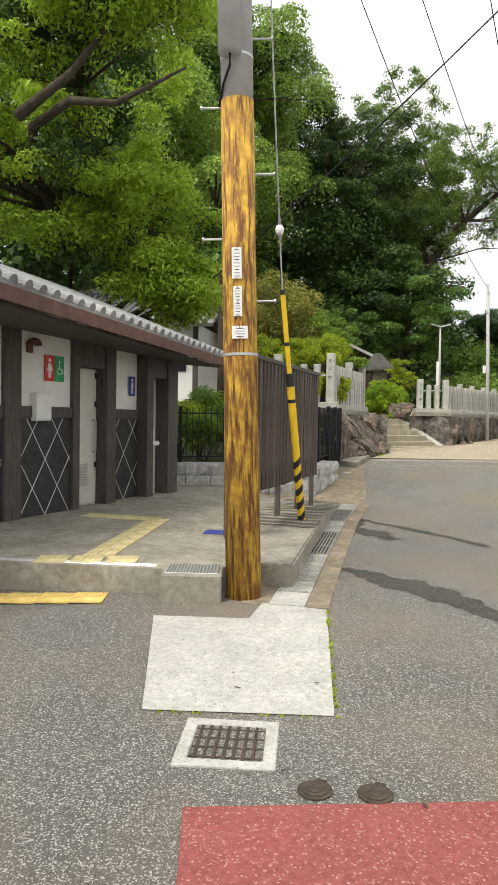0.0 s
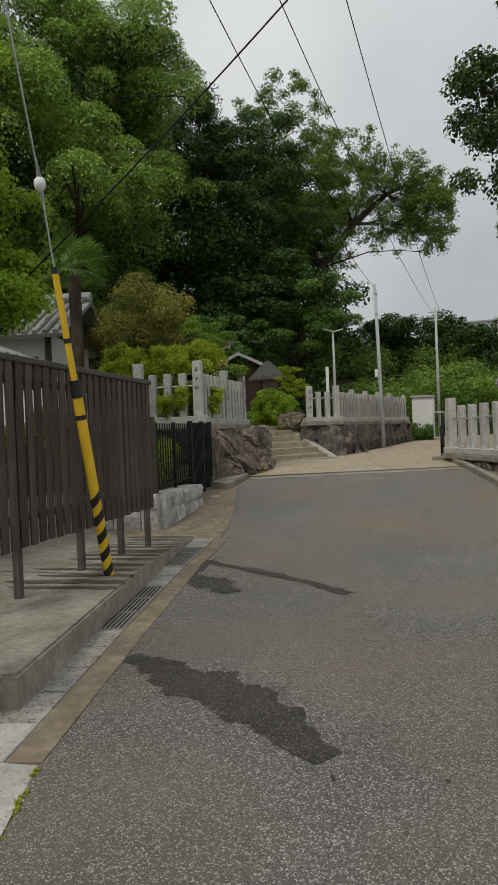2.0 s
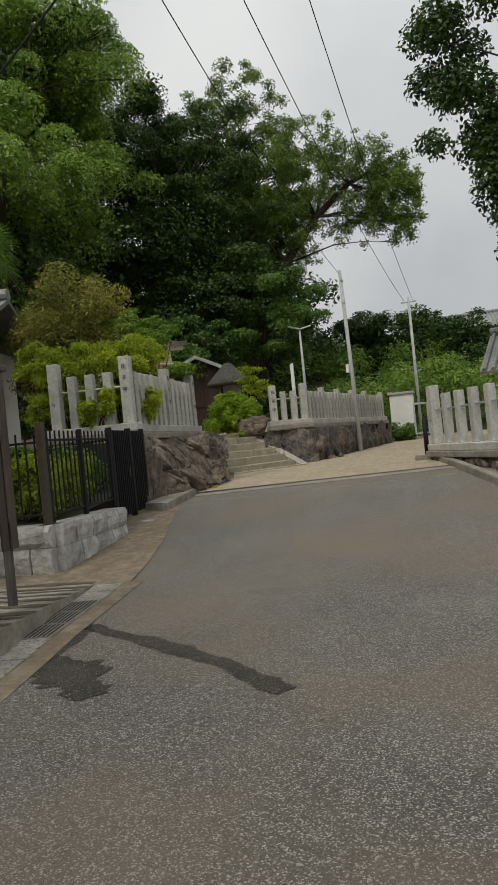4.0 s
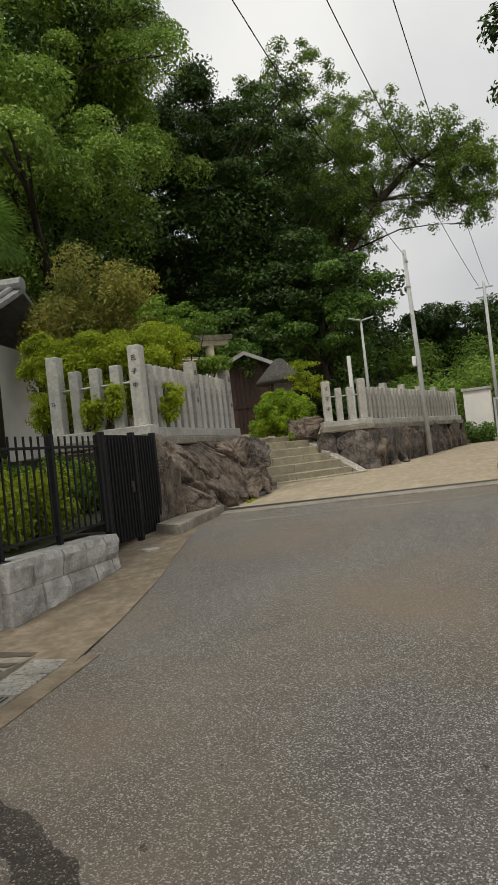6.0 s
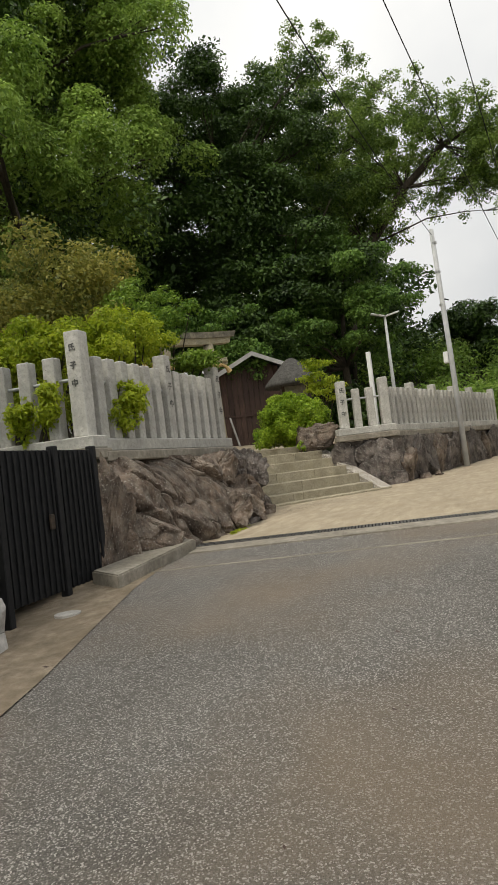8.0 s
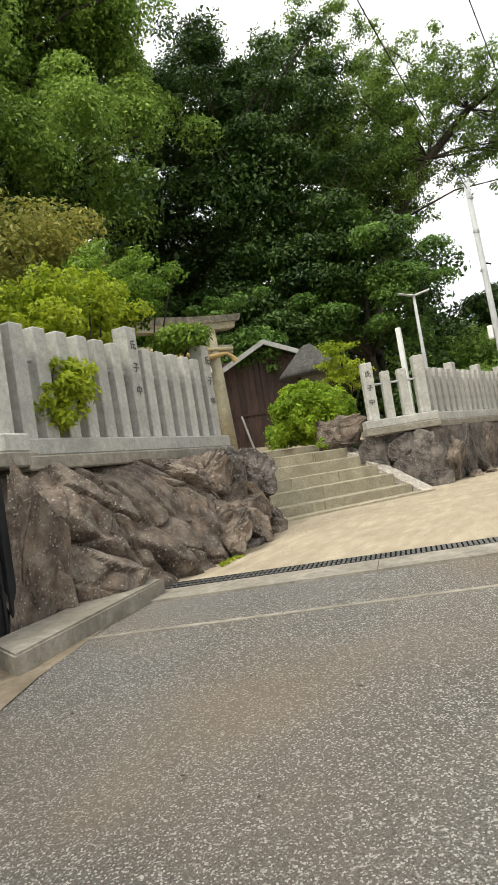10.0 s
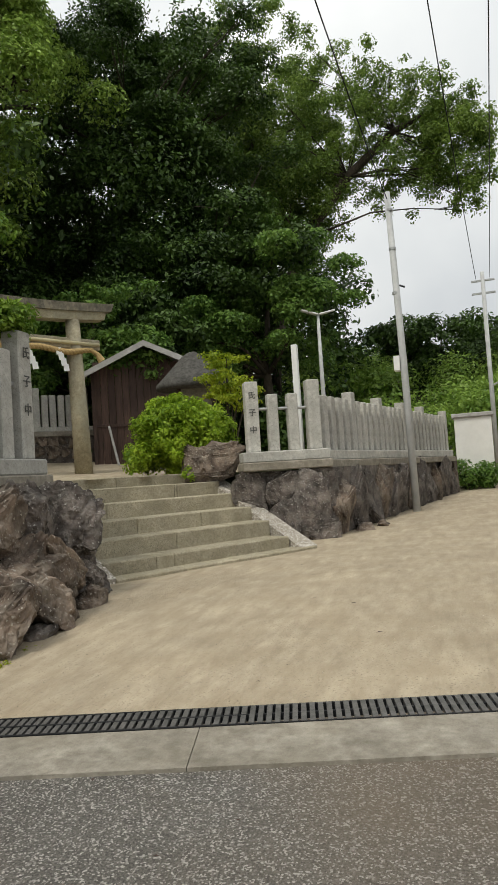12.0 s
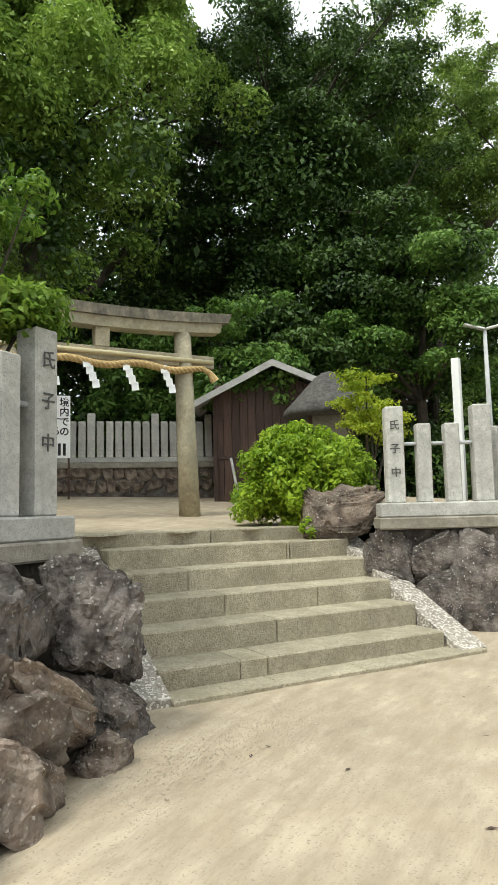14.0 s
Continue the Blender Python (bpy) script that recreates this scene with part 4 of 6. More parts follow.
gt = thing("road_gutter", "concrete gutter with cover plates and weathered gratings", "gutter", kind="structure")
n = 15
for i in range(n):
    f0, f1 = i / n + 0.001, (i + 1) / n - 0.001
    pts = [along(f0, -0.16), along(f0, 0.16), along(f1, 0.16), along(f1, -0.16)]
    zz = road_z(0, pts[0].y)
    grated = i in (5, 6, 7, 10, 11, 12)
    mat = GRATING if grated else (MESHPLATE if i > 0 else CONCRETE)
    quad_block("grating" if grated else "cover_plate", [p.xy for p in pts], lambda x, y: road_z(x, y) - 0.1, lambda x, y: road_z(x, y) + 0.014, mat, gt, 0.004)
    for k in range(7 if grated else 0):
        o = -0.135 + 0.04 * k
        c = [along(f0 + 0.003, o), along(f0 + 0.003, o + 0.018), along(f1 - 0.003, o + 0.018), along(f1 - 0.003, o)]
        bm = bmesh.new()
        bm.faces.new([bm.verts.new((p.x, p.y, road_z(0, p.y) + 0.0165)) for p in c])
        part("slot", bm, PIT, gt)
    e = [along(f0 - 0.001, 0.165), along(f0 - 0.001, 0.36), along(f1 + 0.001, 0.36), along(f1 + 0.001, 0.165)]
    quad_block("edging", [p.xy for p in e], lambda x, y: road_z(x, y) - 0.1, lambda x, y: road_z(x, y) + 0.008, APRON, gt, 0.0)
part("bed", slab([along(0, -0.4).xy, along(0, -0.165).xy, along(0.333, -0.165).xy, along(0.667, -0.165).xy, along(1, -0.165).xy, along(1, -0.4).xy, along(0.667, -0.3).xy, along(0.333, -0.3).xy], -0.3, lambda x, y: road_z(x, y) + 0.006), APRON, gt)
# brown concrete apron between the gutter and the gate
ap = [(12.2, -5.6, -3.35), (13.2, -5.4, -3.55), (14.4, -5.6, -3.85), (15.5, -5.8, -4.2), (16.5, -5.9, -4.5), (17.5, -5.9, -4.75), (18.3, -5.9, -4.85)]
strip("apron", ap, APRON, "brownish worn concrete apron before the gate", 0.008, "pavement")


# damp stains on the asphalt
def stain(path, widths, seed):
    rng = random.Random(seed)
    L_, R_ = [], []
    pts = [Vector((*p, 0)) for p in path]
    n = 60

    def jit(i, c):
        return 0.45 * noise.noise(Vector((i * 0.23, seed * 3.1 + c, 0))) + 0.2 * noise.noise(Vector((i * 0.9, seed + c, 5)))

    for i in range(n + 1):
        f = i / n * (len(pts) - 1)
        k = min(len(pts) - 2, int(f))
        p = pts[k].lerp(pts[k + 1], f - k)
        w = widths[k] + (widths[k + 1] - widths[k]) * (f - k)
        dd = (pts[-1] - pts[0]).normalized()
        s = Vector((-dd.y, dd.x, 0))
        L_.append(p + s * w * (0.75 + jit(i, 0)))
        R_.append(p - s * w * (0.75 + jit(i, 9)))
    bm = bmesh.new()
    a = [bm.verts.new((p.x, p.y, road_z(0, p.y) + 0.004)) for p in L_]
    b = [bm.verts.new((p.x, p.y, road_z(0, p.y) + 0.004)) for p in R_]
    for i in range(n):
        bm.faces.new((b[i], b[i + 1], a[i + 1], a[i]))
    tagged(part("damp_stain", bm, WET, None, "dark damp trickle across the asphalt"), "", "stain", "", "structure")


stain([(-2.2, 7.2), (-1.6, 6.85), (-1.0, 6.5), (-0.45, 5.95)], [0.1, 0.3, 0.28, 0.12], 3)
stain([(-3.0, 10.75), (-2.1, 10.25), (-1.5, 9.85), (-0.9, 9.33)], [0.1, 0.12, 0.1, 0.1], 4)
stain([(-2.9, 10.0), (-2.5, 9.7), (-2.1, 9.2)], [0.06, 0.3, 0.16], 5)
stain([(-3.1, 11.0), (-2.95, 10.5), (-2.85, 9.9)], [0.08, 0.14, 0.06], 6)

# cross drain in front of the shrine
dd0, dd1 = Vector((-5.0, 18.46, 0)), Vector((9.0, 22.0, 0))
dvec = (dd1 - dd0).normalized()
dn_ = Vector((-dvec.y, dvec.x, 0))
cd = thing("cross_drain", "long black steel channel grate with concrete edging", "drain", kind="structure")
seg = 14


def drain_pt(s, off, lift=0.0):
    p = dd0 + dvec * s + dn_ * off
    return Vector((p.x, p.y, road_z(p.x, p.y) + 0.006 + lift))


def drain_bar(name, s0, s1, o0, o1, z0, z1, mat):
    bm = bmesh.new()
    top = [bm.verts.new(drain_pt(s, o, z1)) for s, o in ((s0, o0), (s1, o0), (s1, o1), (s0, o1))]
    low = [bm.verts.new(drain_pt(s, o, z0)) for s, o in ((s0, o0), (s1, o0), (s1, o1), (s0, o1))]
    bm.faces.new(top), bm.faces.new(low[::-1])
    for i in range(4):
        bm.faces.new((low[i], low[(i + 1) % 4], top[(i + 1) % 4], top[i]))
    return part(name, bm, mat, cd)


for i in range(7):
    drain_bar("edging", i * 2.0, i * 2.0 + 1.996, -0.42, -0.03, -0.2, 0.012, CONCRETE_DARK)
drain_bar("pit", 0, 14, -0.028, 0.21, -0.2, -0.02, PIT)
for o in (-0.02, 0.085, 0.19):
    drain_bar("rail", 0, 14, o, o + 0.014, -0.05, 0.016, BLACKMETAL)
for i in range(200):
    drain_bar("grate_bar", i * 0.042, i * 0.042 + 0.026, -0.012, 0.2, -0.03, 0.012, DRAINSTEEL)
for i in range(7):
    drain_bar("patch_line", i * 2.0 - 0.6, i * 2.0 + 1.39, -1.33, -1.28, -0.02, 0.0, CONCRETE_DARK)

# ---- utility pole details ----
for z, r in ((2.12, 0.158), (4.72, 0.148)):
    bm = bmesh.new()
    tube(bm, [(0, 0, z - 0.012), (0, 0, z + 0.012)], r, 24)
    part("band", bm, STEEL, up_)
for z, sx in ((2.6, 1), (3.15, -1), (3.72, 1), (4.3, -1), (4.9, 1), (5.4, -1)):
    bm = bmesh.new()
    tube(bm, [(0.1 * sx, 0.05 * sx, z), (0.28 * sx, 0.13 * sx, z)], 0.01, 8)
    tube(bm, [(0.28 * sx, 0.13 * sx, z), (0.295 * sx, 0.137 * sx, z)], 0.02, 8)
    part("step_bolt", bm, STEEL, up_)
bm = bmesh.new()
tube(bm, [(0.03, -0.2, 4.68), (0.03, -0.19, 7.5)], 0.1, 20)
part("cable_guard", bm, POLEGREY, up_, "grey plastic cable guard", True)
bm = bmesh.new()
tube(bm, [(0.03, -0.2, 4.7), (0.03, -0.2, 4.58), (-0.05, -0.17, 4.45), (-0.15, -0.06, 4.3)], 0.012, 8)
part("cable", bm, BLACKMETAL, up_)
FACE = LEAN @ pose(0, 0, 0, 0, 0, 24.7)
for z, w, h, dx, rows in ((2.905, 0.085, 0.27, -0.02, 9), (2.64, 0.075, 0.13, -0.015, 5), (2.51, 0.075, 0.13, -0.015, 5), (2.305, 0.14, 0.11, 0.0, 4)):
    sg = panel("pole_notice", "small white notice plate strapped to the pole", "sign", FACE @ pose(dx, -0.153, z), w, h, WHITE)
    sg["group"] = "pole notices"
    for i in range(rows):
        bar(sg, 0, h / 2 - (i + 0.8) * h / (rows + 0.6), w * (0.62 if i % 3 else 0.45), h / rows * 0.2, GREYINK if i % 3 else INK)
    for s in (-1, 1):
        bar(sg, 0, s * (h / 2 - 0.008), 0.008, 0.008, IRON, "screw", 0.016)

# guy wire with striped guard
gw = thing("guy_wire", "steel guy wire with a yellow and black striped guard", "guy wire")
g0, g1 = Vector((-3.3, 8.86, 0.15)), Vector((-3.4, 8.25, 3.22))
bm = bmesh.new()
tube(bm, [g1, Vector((-3.36, 8.02, 3.94)), Vector((-3.1, 7.1, 5.65)), Vector((-2.72, 5.8, 8.1))], 0.009, 6)
part("wire", bm, STEEL, gw)
bm = bmesh.new()
bmesh.ops.create_uvsphere(bm, u_segments=14, v_segments=10, radius=0.055, matrix=Matrix.Translation((-3.36, 8.02, 3.92)) @ Matrix.Diagonal((1, 1, 1.25, 1)))
part("insulator", bm, WHITE, gw, "white porcelain insulator", True)
for off in (-0.012, 0.012):
    bm = bmesh.new()
    tube(bm, [(-3.36 + off * 2, 8.02, 3.94), (-3.33, 7.93, 4.12)], 0.006, 5)
    tube(bm, [(-3.36 + off * 2, 8.02, 3.9), (-3.37, 8.1, 3.72)], 0.006, 5)
    part("loop", bm, STEEL, gw)


def guard(f0, f1, r, mat, name):
    bm = bmesh.new()
    tube(bm, [g0.lerp(g1, f0), g0.lerp(g1, f1)], r, 16)
    return part(name, bm, mat, gw, smooth=False)


guard(0.0, 0.63, 0.052, YELLOW, "guard")
guard(0.63, 0.98, 0.032, YELLOW, "guard")
guard(0.98, 1.0, 0.034, BLACKTAPE, "cap")
guard(0.60, 0.655, 0.057, BLACKTAPE, "collar")
guard(0.53, 0.545, 0.054, BLACKTAPE, "collar")
guard(0.77, 0.785, 0.034, BLACKTAPE, "collar")
ax = (g1 - g0).normalized()
ex = ax.orthogonal().normalized()
ey = ax.cross(ex)
for k in range(5):
    bm = bmesh.new()
    rows = []
    for i in range(25):
        a_ = i / 24 * math.tau
        base = 0.04 + k * 0.19
        rows.append([bm.verts.new(g0 + ax * (base + h + 0.05 * math.cos(a_)) + (ex * math.cos(a_) + ey * math.sin(a_)) * 0.0535) for h in (0.0, 0.095)])
    for r_, s_ in zip(rows, rows[1:]):
        bm.faces.new((r_[0], s_[0], s_[1], r_[1]))
    part("stripe", bm, BLACKTAPE, gw)
sg = panel("red_notice", "red camera notice with white lettering on the fence", "sign", pose(-3.47, 6.97, 1.69, 0, 0, 5) @ EAST @ pose(0, 0, 0, 0, 0, -70), 0.1, 0.31, REDSIGN)
text_mesh("防\n犯\nカ\nメ\nラ\n作\n動\n中", 0.032, PAPER, "lettering", sg, pose(0, -0.0135, 0.145, 90), 1.02)

# ---- block wall, railing and gate ----
WALL = [Vector((-8.2, 11.6, 0)), Vector((-6.4, 12.9, 0)), Vector((-4.68, 12.98, 0)), Vector((-4.8, 14.95, 0))]
bw = thing("block_wall", "low wall of rough split granite blocks", "wall", kind="structure")
rr = random.Random(9)
for (p, q) in zip(WALL, WALL[1:]):
    d = (q - p).normalized()
    ln = (q - p).length
    m = Matrix(((d.x, -d.y, 0, p.x), (d.y, d.x, 0, p.y), (0, 0, 1, 0), (0, 0, 0, 1)))
    for row in range(2):
        s = -0.12 * row
        while s < ln - 0.05:
            w = rr.uniform(0.36, 0.55)
            e = min(ln + 0.02, s + w)
            bm = boxed(max(0, s) + 0.006, -0.1, 0.0 if row else -0.12, e - 0.006, 0.25, 0.27, 0.0)
            bmesh.ops.subdivide_edges(bm, edges=bm.edges[:], cuts=3, use_grid_fill=True)
            for v in bm.verts:
                k = noise.noise(v.co * 6 + Vector((s * 3, row * 5, p.x)))
                if v.co.y < 0:
                    v.co.y -= 0.05 * (0.6 + k) * (1 if 0.02 - 0.12 * (1 - row) < v.co.z < 0.25 else 0.2)
            bmesh.ops.transform(bm, matrix=m @ pose(0, 0, 0.08 + 0.275 * row), verts=bm.verts[:])
            part("block", bm, SPLITSTONE, bw)
            s = e
strip("garden_bed", [(12.0, -13, -8.3), (12.95, -13, -6.6), (13.1, -13, -4.95), (14.9, -13, -5.05), (17.0, -13, -5.6)], EARTH, "dark planted earth behind the railing", 0.5)


def railing(p, q, z0, z1, parent, gap=0.13, mat=BLACKMETAL):
    d = q - p
    ln = d.length
    m = Matrix(((d.x / ln, -d.y / ln, 0, p.x), (d.y / ln, d.x / ln, 0, p.y), (0, 0, 1, 0), (0, 0, 0, 1)))
    for z in (z0 + 0.1, z1 - 0.16):
        part("rail", boxed(0, -0.012, z, ln, 0.012, z + 0.03, 0.004, m), mat, parent)
    part("top_rail", boxed(0, -0.025, z1 - 0.04, ln, 0.025, z1, 0.006, m), mat, parent)
    k = int(ln / gap)
    me = None
    for i in range(k + 1):
        if me is None:
            me = part("bar", boxed(-0.009, -0.009, z0 + 0.1, 0.009, 0.009, z1 - 0.02), mat, parent).data
            parent.children[-1].matrix_basis = m @ pose(gap * 0.5, 0, 0)
        else:
            child("bar", me, parent, m @ pose(gap * (i + 0.5), 0, 0))
    for f in (0.02, 0.5, 0.98):
        part("post", boxed(ln * f - 0.03, -0.03, z0, ln * f + 0.03, 0.03, z1, 0.006, m), mat, parent)


rl = thing("railing", "black metal bar railing on the granite wall", "railing")
off = Vector((0, 0.1, 0))
railing(WALL[0] + off, WALL[1] + off, 0.63, 1.8, rl)
railing(WALL[1] + off, WALL[2] + Vector((-0.08, 0.12, 0)), 0.63, 1.82, rl)
railing(WALL[2] + Vector((-0.12, 0.15, 0)), Vector((-5.0, 15.25, 0)), 0.63, 1.84, rl)
part("corner_post", boxed(-4.84, 13.02, 0.6, -4.75, 13.11, 1.92, 0.008), BROWNMETAL, rl, "olive brown metal corner post")
ga = thing("gate", "solid black ribbed metal gate between posts", "gate")
gA, gB = Vector((-5.08, 15.4, 0)), Vector((-5.32, 17.1, 0))
d = (gB - gA)
gl = d.length
gm = Matrix(((d.x / gl, -d.y / gl, 0, gA.x), (d.y / gl, d.x / gl, 0, gA.y), (0, 0, 1, 0), (0, 0, 0, 1)))
part("panel", boxed(0.06, -0.012, 0.42, gl - 0.06, 0.012, 1.84, 0.004, gm), BLACKMETAL, ga)
for i in range(17):
    s = 0.09 + i * (gl - 0.18) / 16
    part("rib", boxed(s - 0.014, -0.034, 0.42, s + 0.014, -0.012, 1.84, 0.004, gm), BLACKMETAL, ga)
for s in (0.0, gl * 0.55, gl):
    part("post", boxed(s - 0.04, -0.05, 0.1, s + 0.04, 0.04, 1.88, 0.008, gm), BLACKMETAL, ga)
part("lock", boxed(gl * 0.42, -0.06, 1.05, gl * 0.42 + 0.07, -0.034, 1.2, 0.005, gm), IRON, ga)
t = thing("kerb_slab", "low concrete kerb slab beside the gate", "kerb", kind="structure")
quad_block("block", [(-5.2, 16.75), (-4.68, 16.5), (-4.82, 18.35), (-5.2, 18.4)], 0.2, lambda x, y: road_z(x, y) + 0.14, CONCRETE_DARK, t, 0.015)
t = thing("round_cover", "small round concrete cover in the apron", "manhole cover", pose(-4.72, 15.75, road_z(0, 15.75) + 0.012))
bm = bmesh.new()
tube(bm, [(0, 0, -0.03), (0, 0, 0.008)], 0.12, 24)
part("disc", bm, CONCRETE, t)


# ---- rock walls ----
def rock(x, y, z, sx, sy, sz, seed, mat=ROCK, rx=0, ry=0, rz=0, sub=3, label="rough brown boulder in the retaining wall", rough=0.24, boxy=0.65):
    ob = part("rock", rock_mesh((sx, sy, sz), seed, sub, rough, boxy), mat, None, label)
    ob.matrix_basis = pose(x, y, z, rx, ry, rz)
    return tagged(ob, "", "rock", "retaining rocks")


# a plain dark core closes the gaps behind the boulders
tagged(part("rock_wall", slab([(-5.78, 17.3), (-5.85, 21.75), (-6.6, 22.0), (-7.6, 17.2)], 0.1, 1.7), JOINTFILL, None, "dark core filling in behind the boulders"), "", "wall", "", "structure")


def outcrop(name, y0, y1, foot, brow, z1, seed, mat, label, lean=0.5, nu=130, nv=84):
    """A face of ribbed natural rock along y: foot and brow give how far it stands out below and above."""
    bm = bmesh.new()
    off = Vector((seed * 2.3, seed * 5.1, seed))
    rows = []
    for i in range(nu + 1):
        u = i / nu
        y = y0 + (y1 - y0) * u
        end = smooth(0, 0.1, u) * smooth(1, 0.86, u)
        col = []
        for j in range(nv + 1):
            v = min(1, j / nv / 0.8)
            back = max(0, j / nv - 0.8) / 0.2
            z = road_z(0, y) - 0.15 + (z1 - road_z(0, y) + 0.15) * v
            q, r = y * 0.86 + z * lean, -y * lean + z * 0.86
            warp = Vector((noise.noise(Vector((y, z, 1)) * 1.4 + off), noise.noise(Vector((y, z, 4)) * 1.4 + off), 0)) * 0.35
            fd, fp = noise.voronoi(Vector((q * 1.25, r * 0.62, 0)) + warp + off)
            tilt = noise.noise(fp[0] * 7.3) * 0.34
            slope = (q * 1.25 + warp.x + off.x - fp[0].x) * noise.noise(fp[0] * 3.1 + off) * 0.4
            fd2, fp2 = noise.voronoi(Vector((q * 3.1, r * 1.7, 2)) + warp * 2 + off)
            crack = 0.16 * max(0, 1 - (fd[1] - fd[0]) / 0.16) ** 1.3 + 0.045 * max(0, 1 - (fd2[1] - fd2[0]) / 0.12)
            pn = Vector((y, z * 0.8, seed))
            pr = Vector((q * 1.6, r * 0.55, seed))
            rough = 0.09 * noise.ridged_multi_fractal(pr, 0.9, 2.2, 4, 1.0, 2.0) + 0.025 * noise.noise(pn * 6) + 0.012 * noise.noise(pn * 15) + 0.07 * noise.noise(fp2[0] * 5)
            x = np.interp(u, [0, 0.25, 0.7, 1], foot) * (1 - v ** 1.4) + brow * v ** 1.4 + tilt + slope + rough - crack - 0.1
            x = -5.95 + (x + 5.95) * (0.25 + 0.75 * end)
            x -= back * 0.7 + (0.12 * max(0, v - 0.85) / 0.15)
            z += 0.09 * noise.noise(Vector((y * 2.2, seed, 0))) * v ** 3 - back * 0.03
            col.append(bm.verts.new((x, y + 0.12 * noise.noise(Vector((y, z, 8)) * 1.5), min(z, 1.76))))
        rows.append(col)
    for a, b in zip(rows, rows[1:]):
        for j in range(nv):
            bm.faces.new((a[j], b[j], b[j + 1], a[j + 1]))
    bmesh.ops.recalc_face_normals(bm, faces=bm.faces[:])
    return tagged(part(name, bm, mat, None, label), "", "rock", "retaining rocks")


rock(-5.36, 17.45, 0.95, 0.2, 0.4, 0.8, 11, ROCK, 0, 0, 3, 5, "tall flat brown rock slab beside the gate", 0.1)
outcrop("rock_outcrop", 17.45, 18.75, [-5.2, -5.0, -4.85, -4.95], -5.42, 1.74, 3, ROCK, "dark brown ribbed rock under the stone fence", 0.6, 80, 90)
outcrop("rock_outcrop", 18.3, 19.6, [-5.0, -4.8, -4.68, -4.8], -5.38, 1.74, 6, ROCK, "broad sloping brown rock with a cracked face", 0.55, 80, 90)
outcrop("rock_outcrop", 19.2, 20.35, [-4.95, -4.75, -4.85, -5.05], -5.45, 1.72, 9, ROCK, "brown rock falling away towards the steps", 0.6, 80, 90)
rock(-5.35, 19.8, 1.48, 0.28, 0.34, 0.2, 15, ROCK, 0, 0, 0, 5)
rock(-5.45, 20.35, 1.42, 0.32, 0.42, 0.36, 16, ROCK, 25, 0, 0, 5)
rock(-5.45, 20.9, 1.4, 0.32, 0.36, 0.36, 17, ROCK_DARK, 10, 0, 20, 5)
rock(-5.45, 21.5, 1.38, 0.33, 0.33, 0.4, 18, ROCK_DARK, -10, 8, 30, 5, rough=0.12, boxy=0.8)
rock(-5.1, 20.0, 0.8, 0.38, 0.45, 0.42, 19, ROCK, 30, 10, 0, 5)
rock(-5.3, 20.5, 1.0, 0.36, 0.5, 0.42, 27, ROCK, 15, 8, 0, 5)
rock(-5.08, 20.62, 0.78, 0.34, 0.48, 0.27, 20, ROCK, -28, 10, 5, 5)
rock(-5.28, 21.05, 0.95, 0.24, 0.55, 0.17, 21, ROCK, -38, 0, 5, 5)
rock(-5.42, 21.62, 0.8, 0.27, 0.44, 0.26, 22, ROCK_DARK, -28, 5, 10, 5)
rock(-5.08, 21.28, 0.64, 0.19, 0.2, 0.17, 23, ROCK, 10, 0, 40, 5)
rock(-4.95, 20.3, 0.56, 0.15, 0.2, 0.12, 24, ROCK_DARK, 0, 0, 0, 3)
rock(-5.75, 22.05, 1.15, 0.24, 0.22, 0.42, 25, ROCK_DARK, 0, 10, 0, 5)
tagged(part("rock_wall", slab([(-5.15, 25.75), (-4.2, 26.02), (-3.78, 26.25), (-2.25, 34.6), (-4.4, 34.8), (-5.4, 27)], 0.1, 1.75), ROCK_DARK, None, "dark joints behind the large wall stones"), "", "wall", "", "structure")
rr = random.Random(31)
wa, wb = Vector((-3.78, 26.2, 0)), Vector((-2.2, 34.7, 0))
s = 0.1
k = 0
while s < 8.5:
    w = rr.uniform(0.45, 0.75)
    p = wa.lerp(wb, min(1, (s + w * 0.6) / 8.65))
    rock(p.x - 0.02, p.y, 1.16 + rr.uniform(-0.06, 0.06), 0.17, w * 0.72, 0.62, 40 + k, ROCK_DARK if k % 3 else ROCK, rr.uniform(-8, 8), rr.uniform(-4, 6), -10 + rr.uniform(-6, 6), 4, "large dark weathered stone of the retaining wall", 0.1, 0.45)
    s += w * 1.15
    k += 1
for x, y, z, a_, b_, c_, sd in ((-4.95, 25.72, 1.5, 0.3, 0.14, 0.3, 60), (-4.55, 25.86, 1.42, 0.32, 0.14, 0.36, 61), (-4.05, 26.02, 1.25, 0.36, 0.16, 0.56, 62), (-4.5, 25.84, 0.98, 0.34, 0.13, 0.36, 63), (-4.0, 26.0, 0.7, 0.3, 0.14, 0.3, 67)):
    rock(x, y, z, a_, b_, c_, sd, ROCK_DARK, rz=30, sub=4, rough=0.08, boxy=0.4)
rock(-3.42, 26.9, 0.7, 0.16, 0.2, 0.14, 64, ROCK, label="small loose tan stone at the wall's foot")
rock(-3.25, 27.5, 0.72, 0.14, 0.25, 0.12, 65, ROCK, label="small loose tan stone at the wall's foot")
rock(-5.66, 26.02, 1.92, 0.46, 0.3, 0.34, 66, ROCK, 0, 0, 30, 5, "flat-topped brown boulder beside the steps", 0.08, 0.35)

